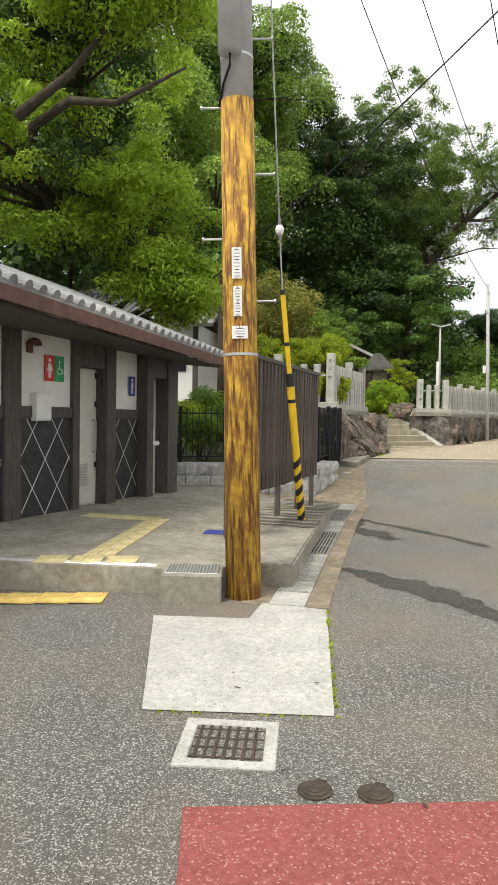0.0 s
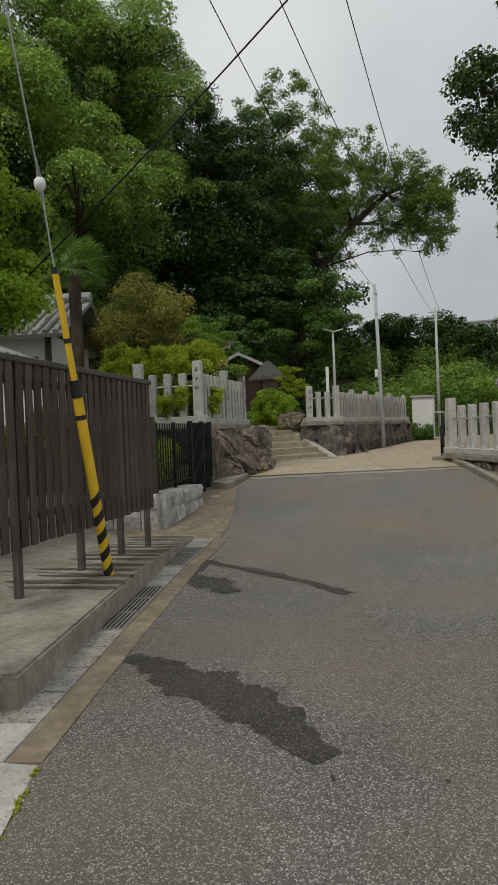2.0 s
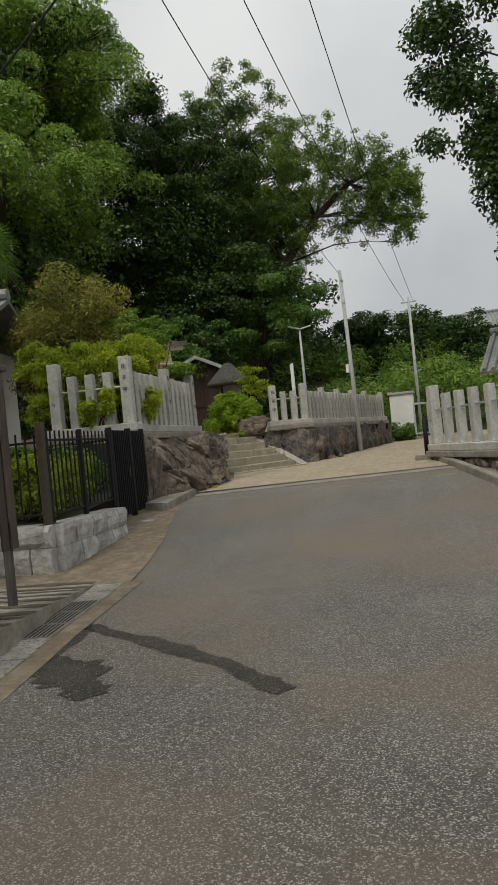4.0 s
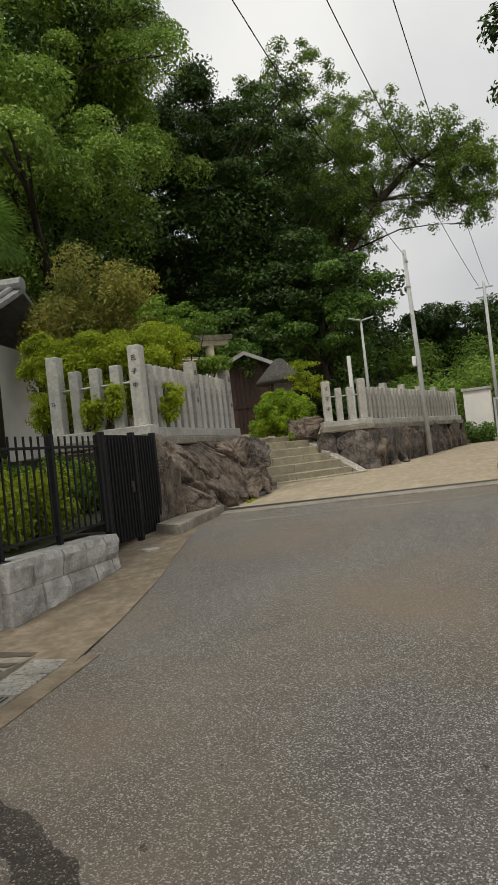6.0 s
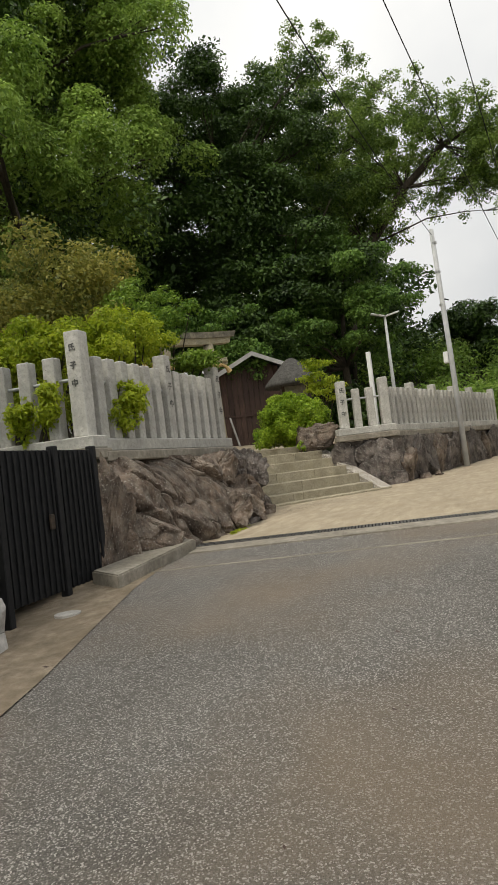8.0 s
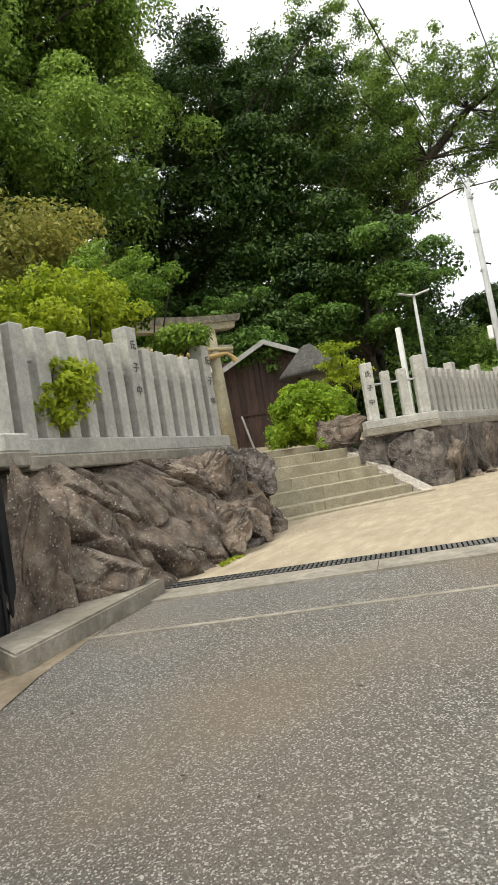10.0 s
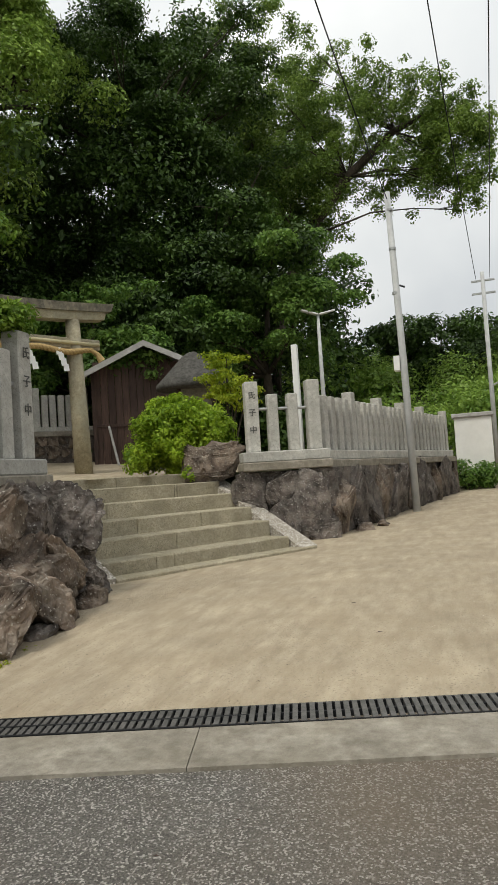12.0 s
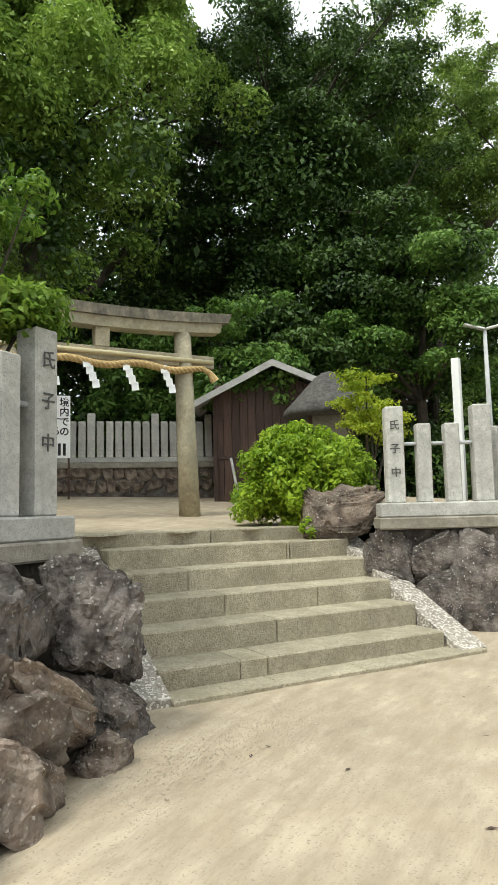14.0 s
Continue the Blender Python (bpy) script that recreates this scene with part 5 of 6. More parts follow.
# ---- engraved letters on the fence posts ----
def engrave(t, m, ln, f, w, h, side, size, face=0):
    """Three characters one below the other on a post's face (side -1: towards the road)."""
    mm = m @ pose(ln * f, side * (w / 2 + 0.004), h - 0.16, 90) if face == 0 else m @ pose(ln * f + side * (w / 2 + 0.004), 0, h - 0.16, 90, 0, 90 * side)
    for k, ch in enumerate("氏子中"):
        text_mesh(ch, size, CARVE, "engraving", t, mm @ pose(0, -k * size * 2.2, 0), 1.0, 0.002, 0.001)


engrave(tama1, m1, l1, 0.0, 0.21, 1.3, -1, 0.13)
engrave(tama1, m1, l1, 1.0, 0.21, 1.3, -1, 0.1)
engrave(tama2, m2, l2, 1.0, 0.2, 1.28, -1, 0.13)
engrave(tama2, m2, l2, 0.5, 0.2, 1.28, -1, 0.12)
engrave(tama3, m3, l3, 0.0, 0.2, 1.08, -1, 0.12)
engrave(tama5, m5, l5, 0.0, 0.22, 1.3, -1, 0.13)
for t, m, ln, z in ((tama1, m1, l1, 0.72), (tama2, m2, l2, 0.75), (tama3, m3, l3, 0.66), (tama4, m4, l4, 0.62), (tama5, m5, l5, 0.75)):
    bm = bmesh.new()
    tube(bm, [m @ Vector((0, 0, z)), m @ Vector((ln, 0, z))], 0.022, 10)
    part("tie_bar", bm, STEEL, t, "grey steel tie bar")


def court_place(s, px):
    """A spot in the court: s metres ahead of the place where the walk ends, px to the side as a share of s."""
    return Vector((-2.381 + s * (-0.514 + 0.857 * px), 18.407 + s * (0.857 + 0.514 * px), 0))


# ---- torii ----
tu = Vector((0.5, 0.866, 0))
tp = Vector((-8.72, 27.0, 0))
tc = tp - tu * 1.34
tz = 1.9
tm = Matrix(((tu.x, -tu.y, 0, tc.x), (tu.y, tu.x, 0, tc.y), (0, 0, 1, tz), (0, 0, 0, 1)))
to = thing("torii", "weathered tan stone torii gate with curved lintel", "torii gate", tm)
for s in (-1, 1):
    bm = bmesh.new()
    tube(bm, [(s * 1.42, 0, -0.1), (s * 1.38, 0, 1.2), (s * 1.33, 0, 2.95)], [0.17, 0.155, 0.135], 24)
    part("pillar", bm, TORIISTONE, to, smooth=True)


def curved_beam(half, z0, z1, depth, lift, flare, name, mat=TORIISTONE):
    bm = bmesh.new()
    rows = []
    for i in range(21):
        u = -1 + i / 10
        up = lift * u * u
        x0, x1 = u * half, u * (half + flare)
        rows.append([bm.verts.new((x0, -depth / 2, z0 + up)), bm.verts.new((x0, depth / 2, z0 + up)), bm.verts.new((x1, depth / 2 + 0.01, z1 + up)), bm.verts.new((x1, -depth / 2 - 0.01, z1 + up))])
    for a, b in zip(rows, rows[1:]):
        for k in range(4):
            bm.faces.new((a[k], a[(k + 1) % 4], b[(k + 1) % 4], b[k]))
    bm.faces.new(rows[0][::-1])
    bm.faces.new(rows[-1])
    bmesh.ops.recalc_face_normals(bm, faces=bm.faces[:])
    part(name, bm, mat, to)


curved_beam(1.95, 2.9, 3.06, 0.26, 0.1, 0.04, "lower_lintel")
curved_beam(2.08, 3.063, 3.22, 0.36, 0.1, 0.06, "upper_lintel", LINTELSTONE)
part("tie_beam", boxed(-1.85, -0.08, 2.4, 1.85, 0.08, 2.6, 0.01), TORIISTONE, to)
part("strut", boxed(-0.11, -0.09, 2.6, 0.11, 0.09, 2.92, 0.008), TORIISTONE, to)
rp = thing("sacred_rope", "twisted straw rope tied to a bamboo pole", "rope", tm)
bm = bmesh.new()
tube(bm, [(-1.8, -0.13, 2.5), (0, -0.135, 2.5), (1.8, -0.13, 2.49)], 0.035, 10)
part("bamboo_pole", bm, BAMBOO, rp, smooth=True)
for ph in (0, math.tau / 3, 2 * math.tau / 3):
    bm = bmesh.new()
    pts = []
    for i in range(121):
        u = i / 120
        x = -1.65 + 3.3 * u
        sag = 2.4 - 0.06 * math.sin(u * math.pi * 3) ** 2 - 0.03
        a_ = u * 95 + ph
        pts.append((x, -0.15 + 0.028 * math.cos(a_), sag + 0.028 * math.sin(a_)))
    tube(bm, pts, [0.012 + 0.022 * min(1, 6 * u, 6 * (1 - u) + 0.3) for u in [i / 120 for i in range(121)]], 6)
    part("strand", bm, ROPE, rp, smooth=True)
bm = bmesh.new()
tube(bm, [(1.62, -0.15, 2.37), (1.74, -0.16, 2.3), (1.82, -0.17, 2.18)], [0.04, 0.05, 0.075], 10)
part("tassel", bm, ROPE, rp)
for x in (-1.2, -0.62, -0.02, 0.58):
    t = thing("paper_streamer", "white zigzag folded paper streamer on the rope", "paper streamer", tm @ pose(x + 0.35, -0.19, 2.36), "paper streamers")
    for k in range(4):
        bm = bmesh.new()
        o = 0.045 * k
        a = [(-0.06 + o, 0, -0.1 * k), (0.05 + o, 0.004, -0.1 * k + 0.02), (0.06 + o, -0.012, -0.1 * k - 0.11), (-0.05 + o, -0.016, -0.1 * k - 0.13)]
        v0 = [bm.verts.new(p) for p in a]
        v1 = [bm.verts.new((p[0], p[1] + 0.002, p[2])) for p in a]
        bm.faces.new(v0), bm.faces.new(v1[::-1])
        part("fold", bm, PAPER, t)

# ---- shed, thatched hut, back fence ----
so = court_place(14.2, 0.03)
sz = court_z(so.x, so.y)
smx = Matrix(((0.86, -0.51, 0, so.x), (0.51, 0.86, 0, so.y), (0, 0, 1, sz - 0.02), (0, 0, 0, 1)))
sh = thing("shed", "dark red-brown wooden shed with a curved-board door", "shed", smx)
for i in range(14):
    x = -1.12 + 0.172 * i
    h = 2.3 + 0.42 * (1 - ((x + 0.2) / 1.4) ** 2)
    part("board", boxed(x, 0, 0, x + 0.165, 0.03, max(1.9, h), 0.004), SHEDWOOD, sh)
part("side_wall", boxed(-1.15, 0.03, 0, -1.1, 2.6, 2.2), SHEDWOOD, sh)
part("side_wall", boxed(1.28, 0.03, 0, 1.33, 2.6, 2.1), SHEDWOOD, sh)
part("back_wall", boxed(-1.15, 2.6, 0, 1.33, 2.65, 2.6), SHEDWOOD, sh)
part("rail", boxed(-1.14, -0.03, 0.95, 1.3, 0.0, 1.02, 0.004), SHEDWOOD, sh)
for x in (-1.17, 1.26):
    part("post", boxed(x, -0.06, 0, x + 0.09, 0.04, 2.25, 0.006), SHEDWOOD, sh)
for x0, z0, x1, z1 in ((-1.6, 2.05, 0.1, 2.92), (0.1, 2.92, 1.75, 2.2)):
    pts = [smx @ Vector(p) for p in ((x0, -0.45, z0), (x1, -0.45, z1), (x1, 2.9, z1), (x0, 2.9, z0))]
    inv = smx.inverted()
    plate([inv @ p for p in pts], -0.05, TIN, "roof_sheet", sh, "weathered grey tin roof sheet")
    plate([(x0, -0.47, z0 + 0.05), (x0, -0.47, z0 - 0.09), (x1, -0.47, z1 - 0.09), (x1, -0.47, z1 + 0.05)], 0.03, TIN, "barge_board", sh)
ho = court_place(12.6, 0.12)
hz = court_z(ho.x, ho.y)
hu = thing("thatched_hut", "little stone shrine hut with a dark thatched cap", "hut", pose(ho.x, ho.y, hz, 0, 0, 30))
part("body", boxed(-0.36, -0.36, 0, 0.36, 0.36, 1.9, 0.02), CONCRETE_DARK, hu)
for s in (-1, 1):
    part("post", boxed(s * 0.38 - 0.04, -0.42, 0, s * 0.38 + 0.04, -0.34, 1.95, 0.006), SHEDWOOD, hu)
bm = bmesh.new()
prof = [(0.74, 1.72), (0.86, 1.74), (0.84, 1.84), (0.66, 2.02), (0.46, 2.24), (0.24, 2.46), (0.1, 2.56), (0.02, 2.58)]
rings = []
for r, z in prof:
    rings.append([bm.verts.new(((r * (1 + 0.05 * noise.noise(Vector((i, z * 3, 0))))) * math.cos(i * math.tau / 28), r * math.sin(i * math.tau / 28), z + 0.03 * noise.noise(Vector((i * 0.7, z * 2, 3))))) for i in range(28)])
for a, b in zip(rings, rings[1:]):
    for i in range(28):
        bm.faces.new((a[i], a[(i + 1) % 28], b[(i + 1) % 28], b[i]))
bm.faces.new(rings[0][::-1]), bm.faces.new(rings[-1])
part("thatch", bm, THATCH, hu, smooth=True)
bA, bB = court_place(14.6, -0.42), court_place(15.6, -0.06)
zb = court_z(bA.x, bA.y)
tama6, m6, l6 = tama("stone_fence", "grey granite picket fence at the back of the court", bA.xy, bB.xy, zb + 0.78, run(26, 0.16, 0.82, (0, 6, 13, 20, 26), 0.17, 1.0), 0.12, 0.3)
d = (bB - bA).normalized()
rr = random.Random(71)
tagged(part("rock_wall", boxed(-0.2, -0.12, -0.3, l6 + 0.2, 0.3, 0.56, 0.0, Matrix(((d.x, -d.y, 0, bA.x), (d.y, d.x, 0, bA.y), (0, 0, 1, zb), (0, 0, 0, 1)))), ROCK_DARK, None, "mortared field stone wall at the back of the court"), "", "wall", "", "structure")
for row in range(2):
    s = 0.0
    while s < l6:
        w = rr.uniform(0.2, 0.42)
        p = bA + d * (s + w / 2) - Vector((-d.y, d.x, 0)) * 0.1
        rock(p.x, p.y, zb + 0.14 + 0.28 * row, 0.12, w * 0.62, 0.19, 80 + int(s * 10) + row, ROCK, 0, 0, math.degrees(math.atan2(d.y, d.x)) + 90, 2, "mossy field stone in the court's back wall")
        s += w
so_ = court_place(13.9, -0.28)
sb = thing("notice_board", "white notice board with black vertical lettering", "sign", pose(so_.x, so_.y, court_z(so_.x, so_.y), 0, 0, 48))
part("panel", boxed(-0.2, -0.015, 0.85, 0.2, 0.015, 2.15, 0.004), PAPER, sb)
for x in (-0.17, 0.17):
    part("post", boxed(x - 0.02, 0.015, 0, x + 0.02, 0.055, 2.15), SHEDWOOD, sb)
text_mesh("境\n内\nで\nの", 0.2, INK, "lettering", sb, pose(0.08, -0.017, 2.1, 90), 1.02, 0.001, 0.004)
text_mesh("す\nる", 0.2, INK, "lettering", sb, pose(-0.1, -0.017, 1.7, 90), 1.02, 0.001, 0.004)
for i in range(3):
    part("small_print", boxed(-0.15 + 0.1 * i, -0.018, 0.9, -0.09 + 0.1 * i, -0.0155, 1.15), INK, sb)
bm = bmesh.new()
lp = court_place(13.6, -0.015)
t = thing("leaning_pole", "weathered wooden pole leaning on the shed", "pole", pose(lp.x, lp.y, court_z(lp.x, lp.y)))
tube(bm, [(0, 0, 0), (-0.35, 0.25, 0.95)], 0.03, 8)
part("shaft", bm, TIN, t)

# ---- poles and lamps ----
pl = thing("slim_pole", "slim grey concrete pole with a small white box", "utility pole", pose(-2.85, 29.7, 0.75))
bm = bmesh.new()
tube(bm, [(0, 0, -0.1), (-0.04, 0, 3), (-0.12, 0, 6.5)], [0.075, 0.07, 0.06], 16)
part("shaft", bm, POLEGREY, pl, smooth=True)
part("box", boxed(-0.23, -0.09, 2.85, -0.11, 0.09, 3.15, 0.01), WHITE, pl)
for z in (4.4, 5.3, 6.1):
    bm = bmesh.new()
    tube(bm, [(-0.09, 0, z), (-0.09, 0, z + 0.05)], 0.072, 16)
    part("band", bm, STEEL, pl)
bm = bmesh.new()
tube(bm, [(0.0, -0.08, 4.55), (0.1, -0.1, 4.5)], 0.02, 6)
part("bracket", bm, BLACKMETAL, pl)
lm = thing("street_lamp", "slim green-grey lamp post with twin flat lamps", "street lamp", pose(-5.85, 36, 1.6))
bm = bmesh.new()
tube(bm, [(0, 0, 0), (0, 0, 2.6), (0, 0, 4.85)], [0.075, 0.065, 0.045], 14)
part("shaft", bm, POLEGREY, lm, smooth=True)
for s in (-1, 1):
    a_ = part("lamp_head", boxed(0.02, -0.09, -0.025, 0.55, 0.09, 0.025, 0.01, pose(0, 0, 4.85, 0, -14, 30 if s > 0 else 210)), WHITE, lm, "white flat lamp head")
t = thing("white_post", "plain white post behind the stone fence", "post", pose(-4.5, 27.2, 1.7))
part("shaft", boxed(-0.05, -0.05, -0.1, 0.05, 0.05, 2.2, 0.006), WHITE, t)
p2 = thing("far_pole", "far slim grey utility pole among the trees", "utility pole", pose(-1.0, 38.2, 1.0))
bm = bmesh.new()
tube(bm, [(0, 0, -0.1), (0, 0, 6.6)], [0.075, 0.06], 14)
part("shaft", bm, POLEGREY, p2, smooth=True)
for z in (5.9, 6.3):
    part("crossarm", boxed(-0.35, -0.03, z, 0.35, 0.03, z + 0.06, 0.005), STEEL, p2)
bm = bmesh.new()
tube(bm, [(0, 0, 3.0), (0.25, -0.2, 3.1)], 0.03, 8)
part("arm", bm, POLEGREY, p2)
wb_ = thing("white_hut", "small pale grey storage hut by the far path", "hut", pose(-1.65, 36.2, 1.0))
part("wall", boxed(-0.5, -0.4, 0, 0.5, 0.6, 1.95, 0.02), PLASTER, wb_)
part("roof", boxed(-0.56, -0.47, 1.95, 0.56, 0.66, 2.06, 0.015), TIN, wb_)
bo = thing("bollard", "black bollard with a grey frame on a concrete foot", "bollard", pose(-0.42, 21.8, 0.62))
part("foot", boxed(-0.22, -0.17, -0.1, 0.22, 0.17, 0.14, 0.02), CONCRETE_DARK, bo)
bm = bmesh.new()
tube(bm, [(0.06, 0, 0.14), (0.06, 0, 0.95)], 0.055, 14)
part("post", bm, BLACKMETAL, bo, smooth=True)
for x in (-0.16, 0.14):
    part("frame_side", boxed(x, -0.02, 0.62, x + 0.04, 0.02, 1.35, 0.005), STEEL, bo)
for z in (0.62, 1.31):
    part("frame_bar", boxed(-0.12, -0.02, z, 0.14, 0.02, z + 0.04, 0.005), STEEL, bo)

# overhead cables
def cable(pts, r=0.012, sag=0.4):
    bm = bmesh.new()
    a, b = Vector(pts[0]), Vector(pts[1])
    tube(bm, [a.lerp(b, i / 24) - Vector((0, 0, sag * 4 * (i / 24) * (1 - i / 24))) for i in range(25)], r, 5)
    t = thing("overhead_cable", "thin black overhead cable", "cable", group="overhead cables")
    part("line", bm, BLACKMETAL, t)


cable([(-2.9, 2.0, 10.2), (-1.2, 38.2, 7.4)], 0.009, 0.9)
cable([(-1.6, 2.0, 10.2), (-0.8, 38.2, 7.4)], 0.009, 0.9)
cable([(-3.3, 6.0, 9.3), (-2.97, 29.7, 7.1)], 0.009, 0.7)
cable([(0.2, 12.4, 9.7), (-7.5, 12.6, 3.9)], 0.014, 0.15)

# ---- far side of the road ----
t = thing("road_kerb", "low grey concrete kerb across the road", "kerb", kind="structure")
ka, kb = Vector((-0.22, 21.5, 0)), Vector((2.2, 9.6, 0))
kd = (kb - ka).normalized()
for i in range(12):
    s0, s1 = i * 1.0 + 0.005, i * 1.0 + 0.995
    n_ = Vector((-kd.y, kd.x, 0))
    q = [ka + kd * s0, ka + kd * s0 + n_ * 0.16, ka + kd * s1 + n_ * 0.16, ka + kd * s1]
    quad_block("kerb_stone", [p.xy for p in q], 0.0 - 0.3, lambda x, y: road_z(x, y) + 0.12, CONCRETE_DARK, t, 0.012)
fa, fb = Vector((-0.1, 21.4, 0)), Vector((3.3, 13.6, 0))
fd_ = (fb - fa).normalized()
tagged(part("rock_wall", boxed(-0.2, -0.12, 0.0, l5 + 0.2, 0.4, 0.72, 0.0, Matrix(((fd_.x, -fd_.y, 0, fa.x), (fd_.y, fd_.x, 0, fa.y), (0, 0, 1, 0), (0, 0, 0, 1)))), ROCK_DARK, None, "low stone wall under the picket fence"), "", "wall", "", "structure")
for i in range(16):
    p = fa + fd_ * (0.3 + i * 0.52) + Vector((fd_.y, -fd_.x, 0)) * 0.1
    rock(p.x, p.y, 0.56, 0.12, 0.3, 0.2, 200 + i, ROCK, 0, 0, math.degrees(math.atan2(fd_.y, fd_.x)) + 90, 2, "pale field stone in the low roadside wall")


def house(name, label, cx, cy, z, w, dpt, h, rise, rot, wall_mat):
    t = thing(name, label, "house", pose(cx, cy, z, 0, 0, rot))
    part("wall", boxed(-w / 2, -dpt / 2, -0.5, w / 2, dpt / 2, h), wall_mat, t)
    ov = 0.7
    for s in (-1, 1):
        pts = [(-w / 2 - ov, s * (dpt / 2 + ov), h - 0.1), (w / 2 + ov, s * (dpt / 2 + ov), h - 0.1), (w / 2 + ov, 0, h + rise), (-w / 2 - ov, 0, h + rise)]
        plate(pts if s < 0 else pts[::-1], 0.1, ROOFTILE, "roof", t)
        k = int((w + 2 * ov) / 0.28)
        for i in range(k):
            x = -w / 2 - ov + 0.14 + i * 0.28
            bm = bmesh.new()
            tube(bm, [(x, s * (dpt / 2 + ov), h - 0.06), (x, 0, h + rise + 0.04)], 0.07, 8)
            part("roof_tile", bm, ROOFTILE, t)
    bm = bmesh.new()
    tube(bm, [(-w / 2 - ov, 0, h + rise + 0.1), (w / 2 + ov, 0, h + rise + 0.1)], 0.16, 10)
    part("ridge", bm, ROOFTILE, t)
    for i in range(4):
        x = -w / 2 + w * (i + 0.5) / 4
        wd = part("window", boxed(x - 0.45, -dpt / 2 - 0.03, h - 1.5, x + 0.45, -dpt / 2 + 0.02, h - 0.6), BLACKMETAL, t)
        part("frame", boxed(x - 0.03, -dpt / 2 - 0.05, h - 1.5, x + 0.03, -dpt / 2 - 0.03, h - 0.6), DARKWOOD, wd)
    for i in range(5):
        x = -w / 2 + w * i / 4
        part("column", boxed(x - 0.08, -dpt / 2 - 0.06, -0.5, x + 0.08, -dpt / 2, h), DARKWOOD, t)
    return t


house("old_house", "old white-plastered house with a grey tiled roof", -13.8, 19.6, 1.2, 6.0, 3.6, 3.3, 1.2, 14, PLASTER)
house("roadside_house", "low plastered house with a dark tiled roof", 5.6, 31.0, 0.8, 6.0, 5.0, 2.3, 1.4, -12, CONCRETE_DARK)
house("far_house", "far house with a reddish roof on the hill", 3.0, 66.0, 6.5, 8.0, 5.0, 2.6, 1.4, 0, PLASTER)


# ---- shrubs ----
def shrub(name, label, foot, crowns, mat, leaves, leaf, per, rmin, rmax, seed, stems=5, shell=0.4, flat=0.9, aspect=0.45, group=""):
    rng = random.Random(seed)
    t = thing(name, label, "shrub", pose(*foot), group)
    blobs = [(b[0] - foot[0], b[1] - foot[1], b[2] - foot[2], b[3]) for b in clumps(rng, crowns, per, rmin, rmax)]
    for b in rng.sample(blobs, min(stems, len(blobs))):
        bm = bmesh.new()
        e = Vector(b[:3])
        s = Vector((rng.uniform(-0.12, 0.12), rng.uniform(-0.12, 0.12), 0))
        tube(bm, [s, s.lerp(e, 0.5) + Vector((0, 0, 0.05)), e], [0.025, 0.018, 0.006], 6)
        part("stem", bm, BARK, t)
    child("foliage", leaf_mesh("foliage", blobs, leaves, leaf, mat, seed, 0.4, shell, aspect, flat), t, Matrix())
    return t


shrub("azalea_bush", "rounded bright green azalea bush beside the steps", (-6.4, 26.55, 1.8), [(-6.4, 26.55, 2.55, 0.8, 0.8, 0.55), (-6.3, 26.5, 2.45, 0.75, 0.7, 0.6), (-6.4, 26.6, 2.15, 1.0, 0.85, 0.42)], L_AZALEA, 48000, 0.075, 90, 0.12, 0.22, 21, 9, 0.3)
shrub("small_bush", "little green sprig at the boulder's foot", (-5.95, 25.7, 1.68), [(-5.95, 25.7, 1.8, 0.08, 0.08, 0.08)], L_AZALEA, 250, 0.06, 5, 0.05, 0.09, 22, 2)
shrub("sapling", "slender yellow-green sapling behind the bush", (-6.2, 28.4, 2.0), [(-6.2, 28.4, 3.9, 0.55, 0.5, 0.6), (-6.0, 28.3, 3.3, 0.5, 0.5, 0.3)], L_NANDINA, 2600, 0.085, 16, 0.12, 0.3, 23, 8, 0.1, 0.4)
NB = [(-6.9, 18.3), (-6.6, 19.1), (-6.55, 19.8), (-7.5, 18.2), (-8.1, 18.4), (-6.7, 20.4)]
for i, (x, y) in enumerate(NB):
    shrub("nandina_shrub", "yellow-green nandina shrub behind the stone fence", (x, y, 1.75), [(x, y, 3.4 + 0.14 * (i % 3), 0.6, 0.5, 0.45), (x, y, 2.6, 0.5, 0.5, 0.4)], L_NANDINA, 7000, 0.075, 26, 0.12, 0.26, 30 + i, 7, 0.2, 0.7, group="nandina shrubs")
for i, (x, y, z) in enumerate([(-6.5, 17.35, 2.35), (-6.1, 17.4, 2.45), (-5.68, 18.3, 2.4), (-5.7, 18.6, 2.5)]):
    shrub("fence_shrub", "thin yellow-green shoots growing through the fence", (x - 0.3, y + 0.12, 1.75), [(x, y, z, 0.16, 0.2, 0.36)], L_NANDINA, 1500, 0.065, 20, 0.06, 0.14, 40 + i, 3, 0.1, group="fence shoots")
shrub("spreading_shrub", "flat-layered green shrub at the end of the fence", (-6.8, 21.2, 1.78), [(-7.1, 21.5, 4.6, 0.85, 0.8, 0.5), (-7.0, 21.2, 4.0, 0.6, 0.6, 0.22), (-6.2, 21.5, 3.42, 0.3, 0.3, 0.14)], L_SHRUB, 15000, 0.075, 40, 0.14, 0.3, 51, 12, 0.15, 0.45)
shrub("golden_bush", "big round shrub with golden tipped leaves", (-8.8, 21.2, 1.8), [(-8.8, 21.2, 4.9, 1.5, 1.4, 1.3), (-9.6, 21.5, 4.3, 1.3, 1.2, 1.2)], L_GOLD, 30000, 0.1, 40, 0.3, 0.6, 52, 10, 0.3)
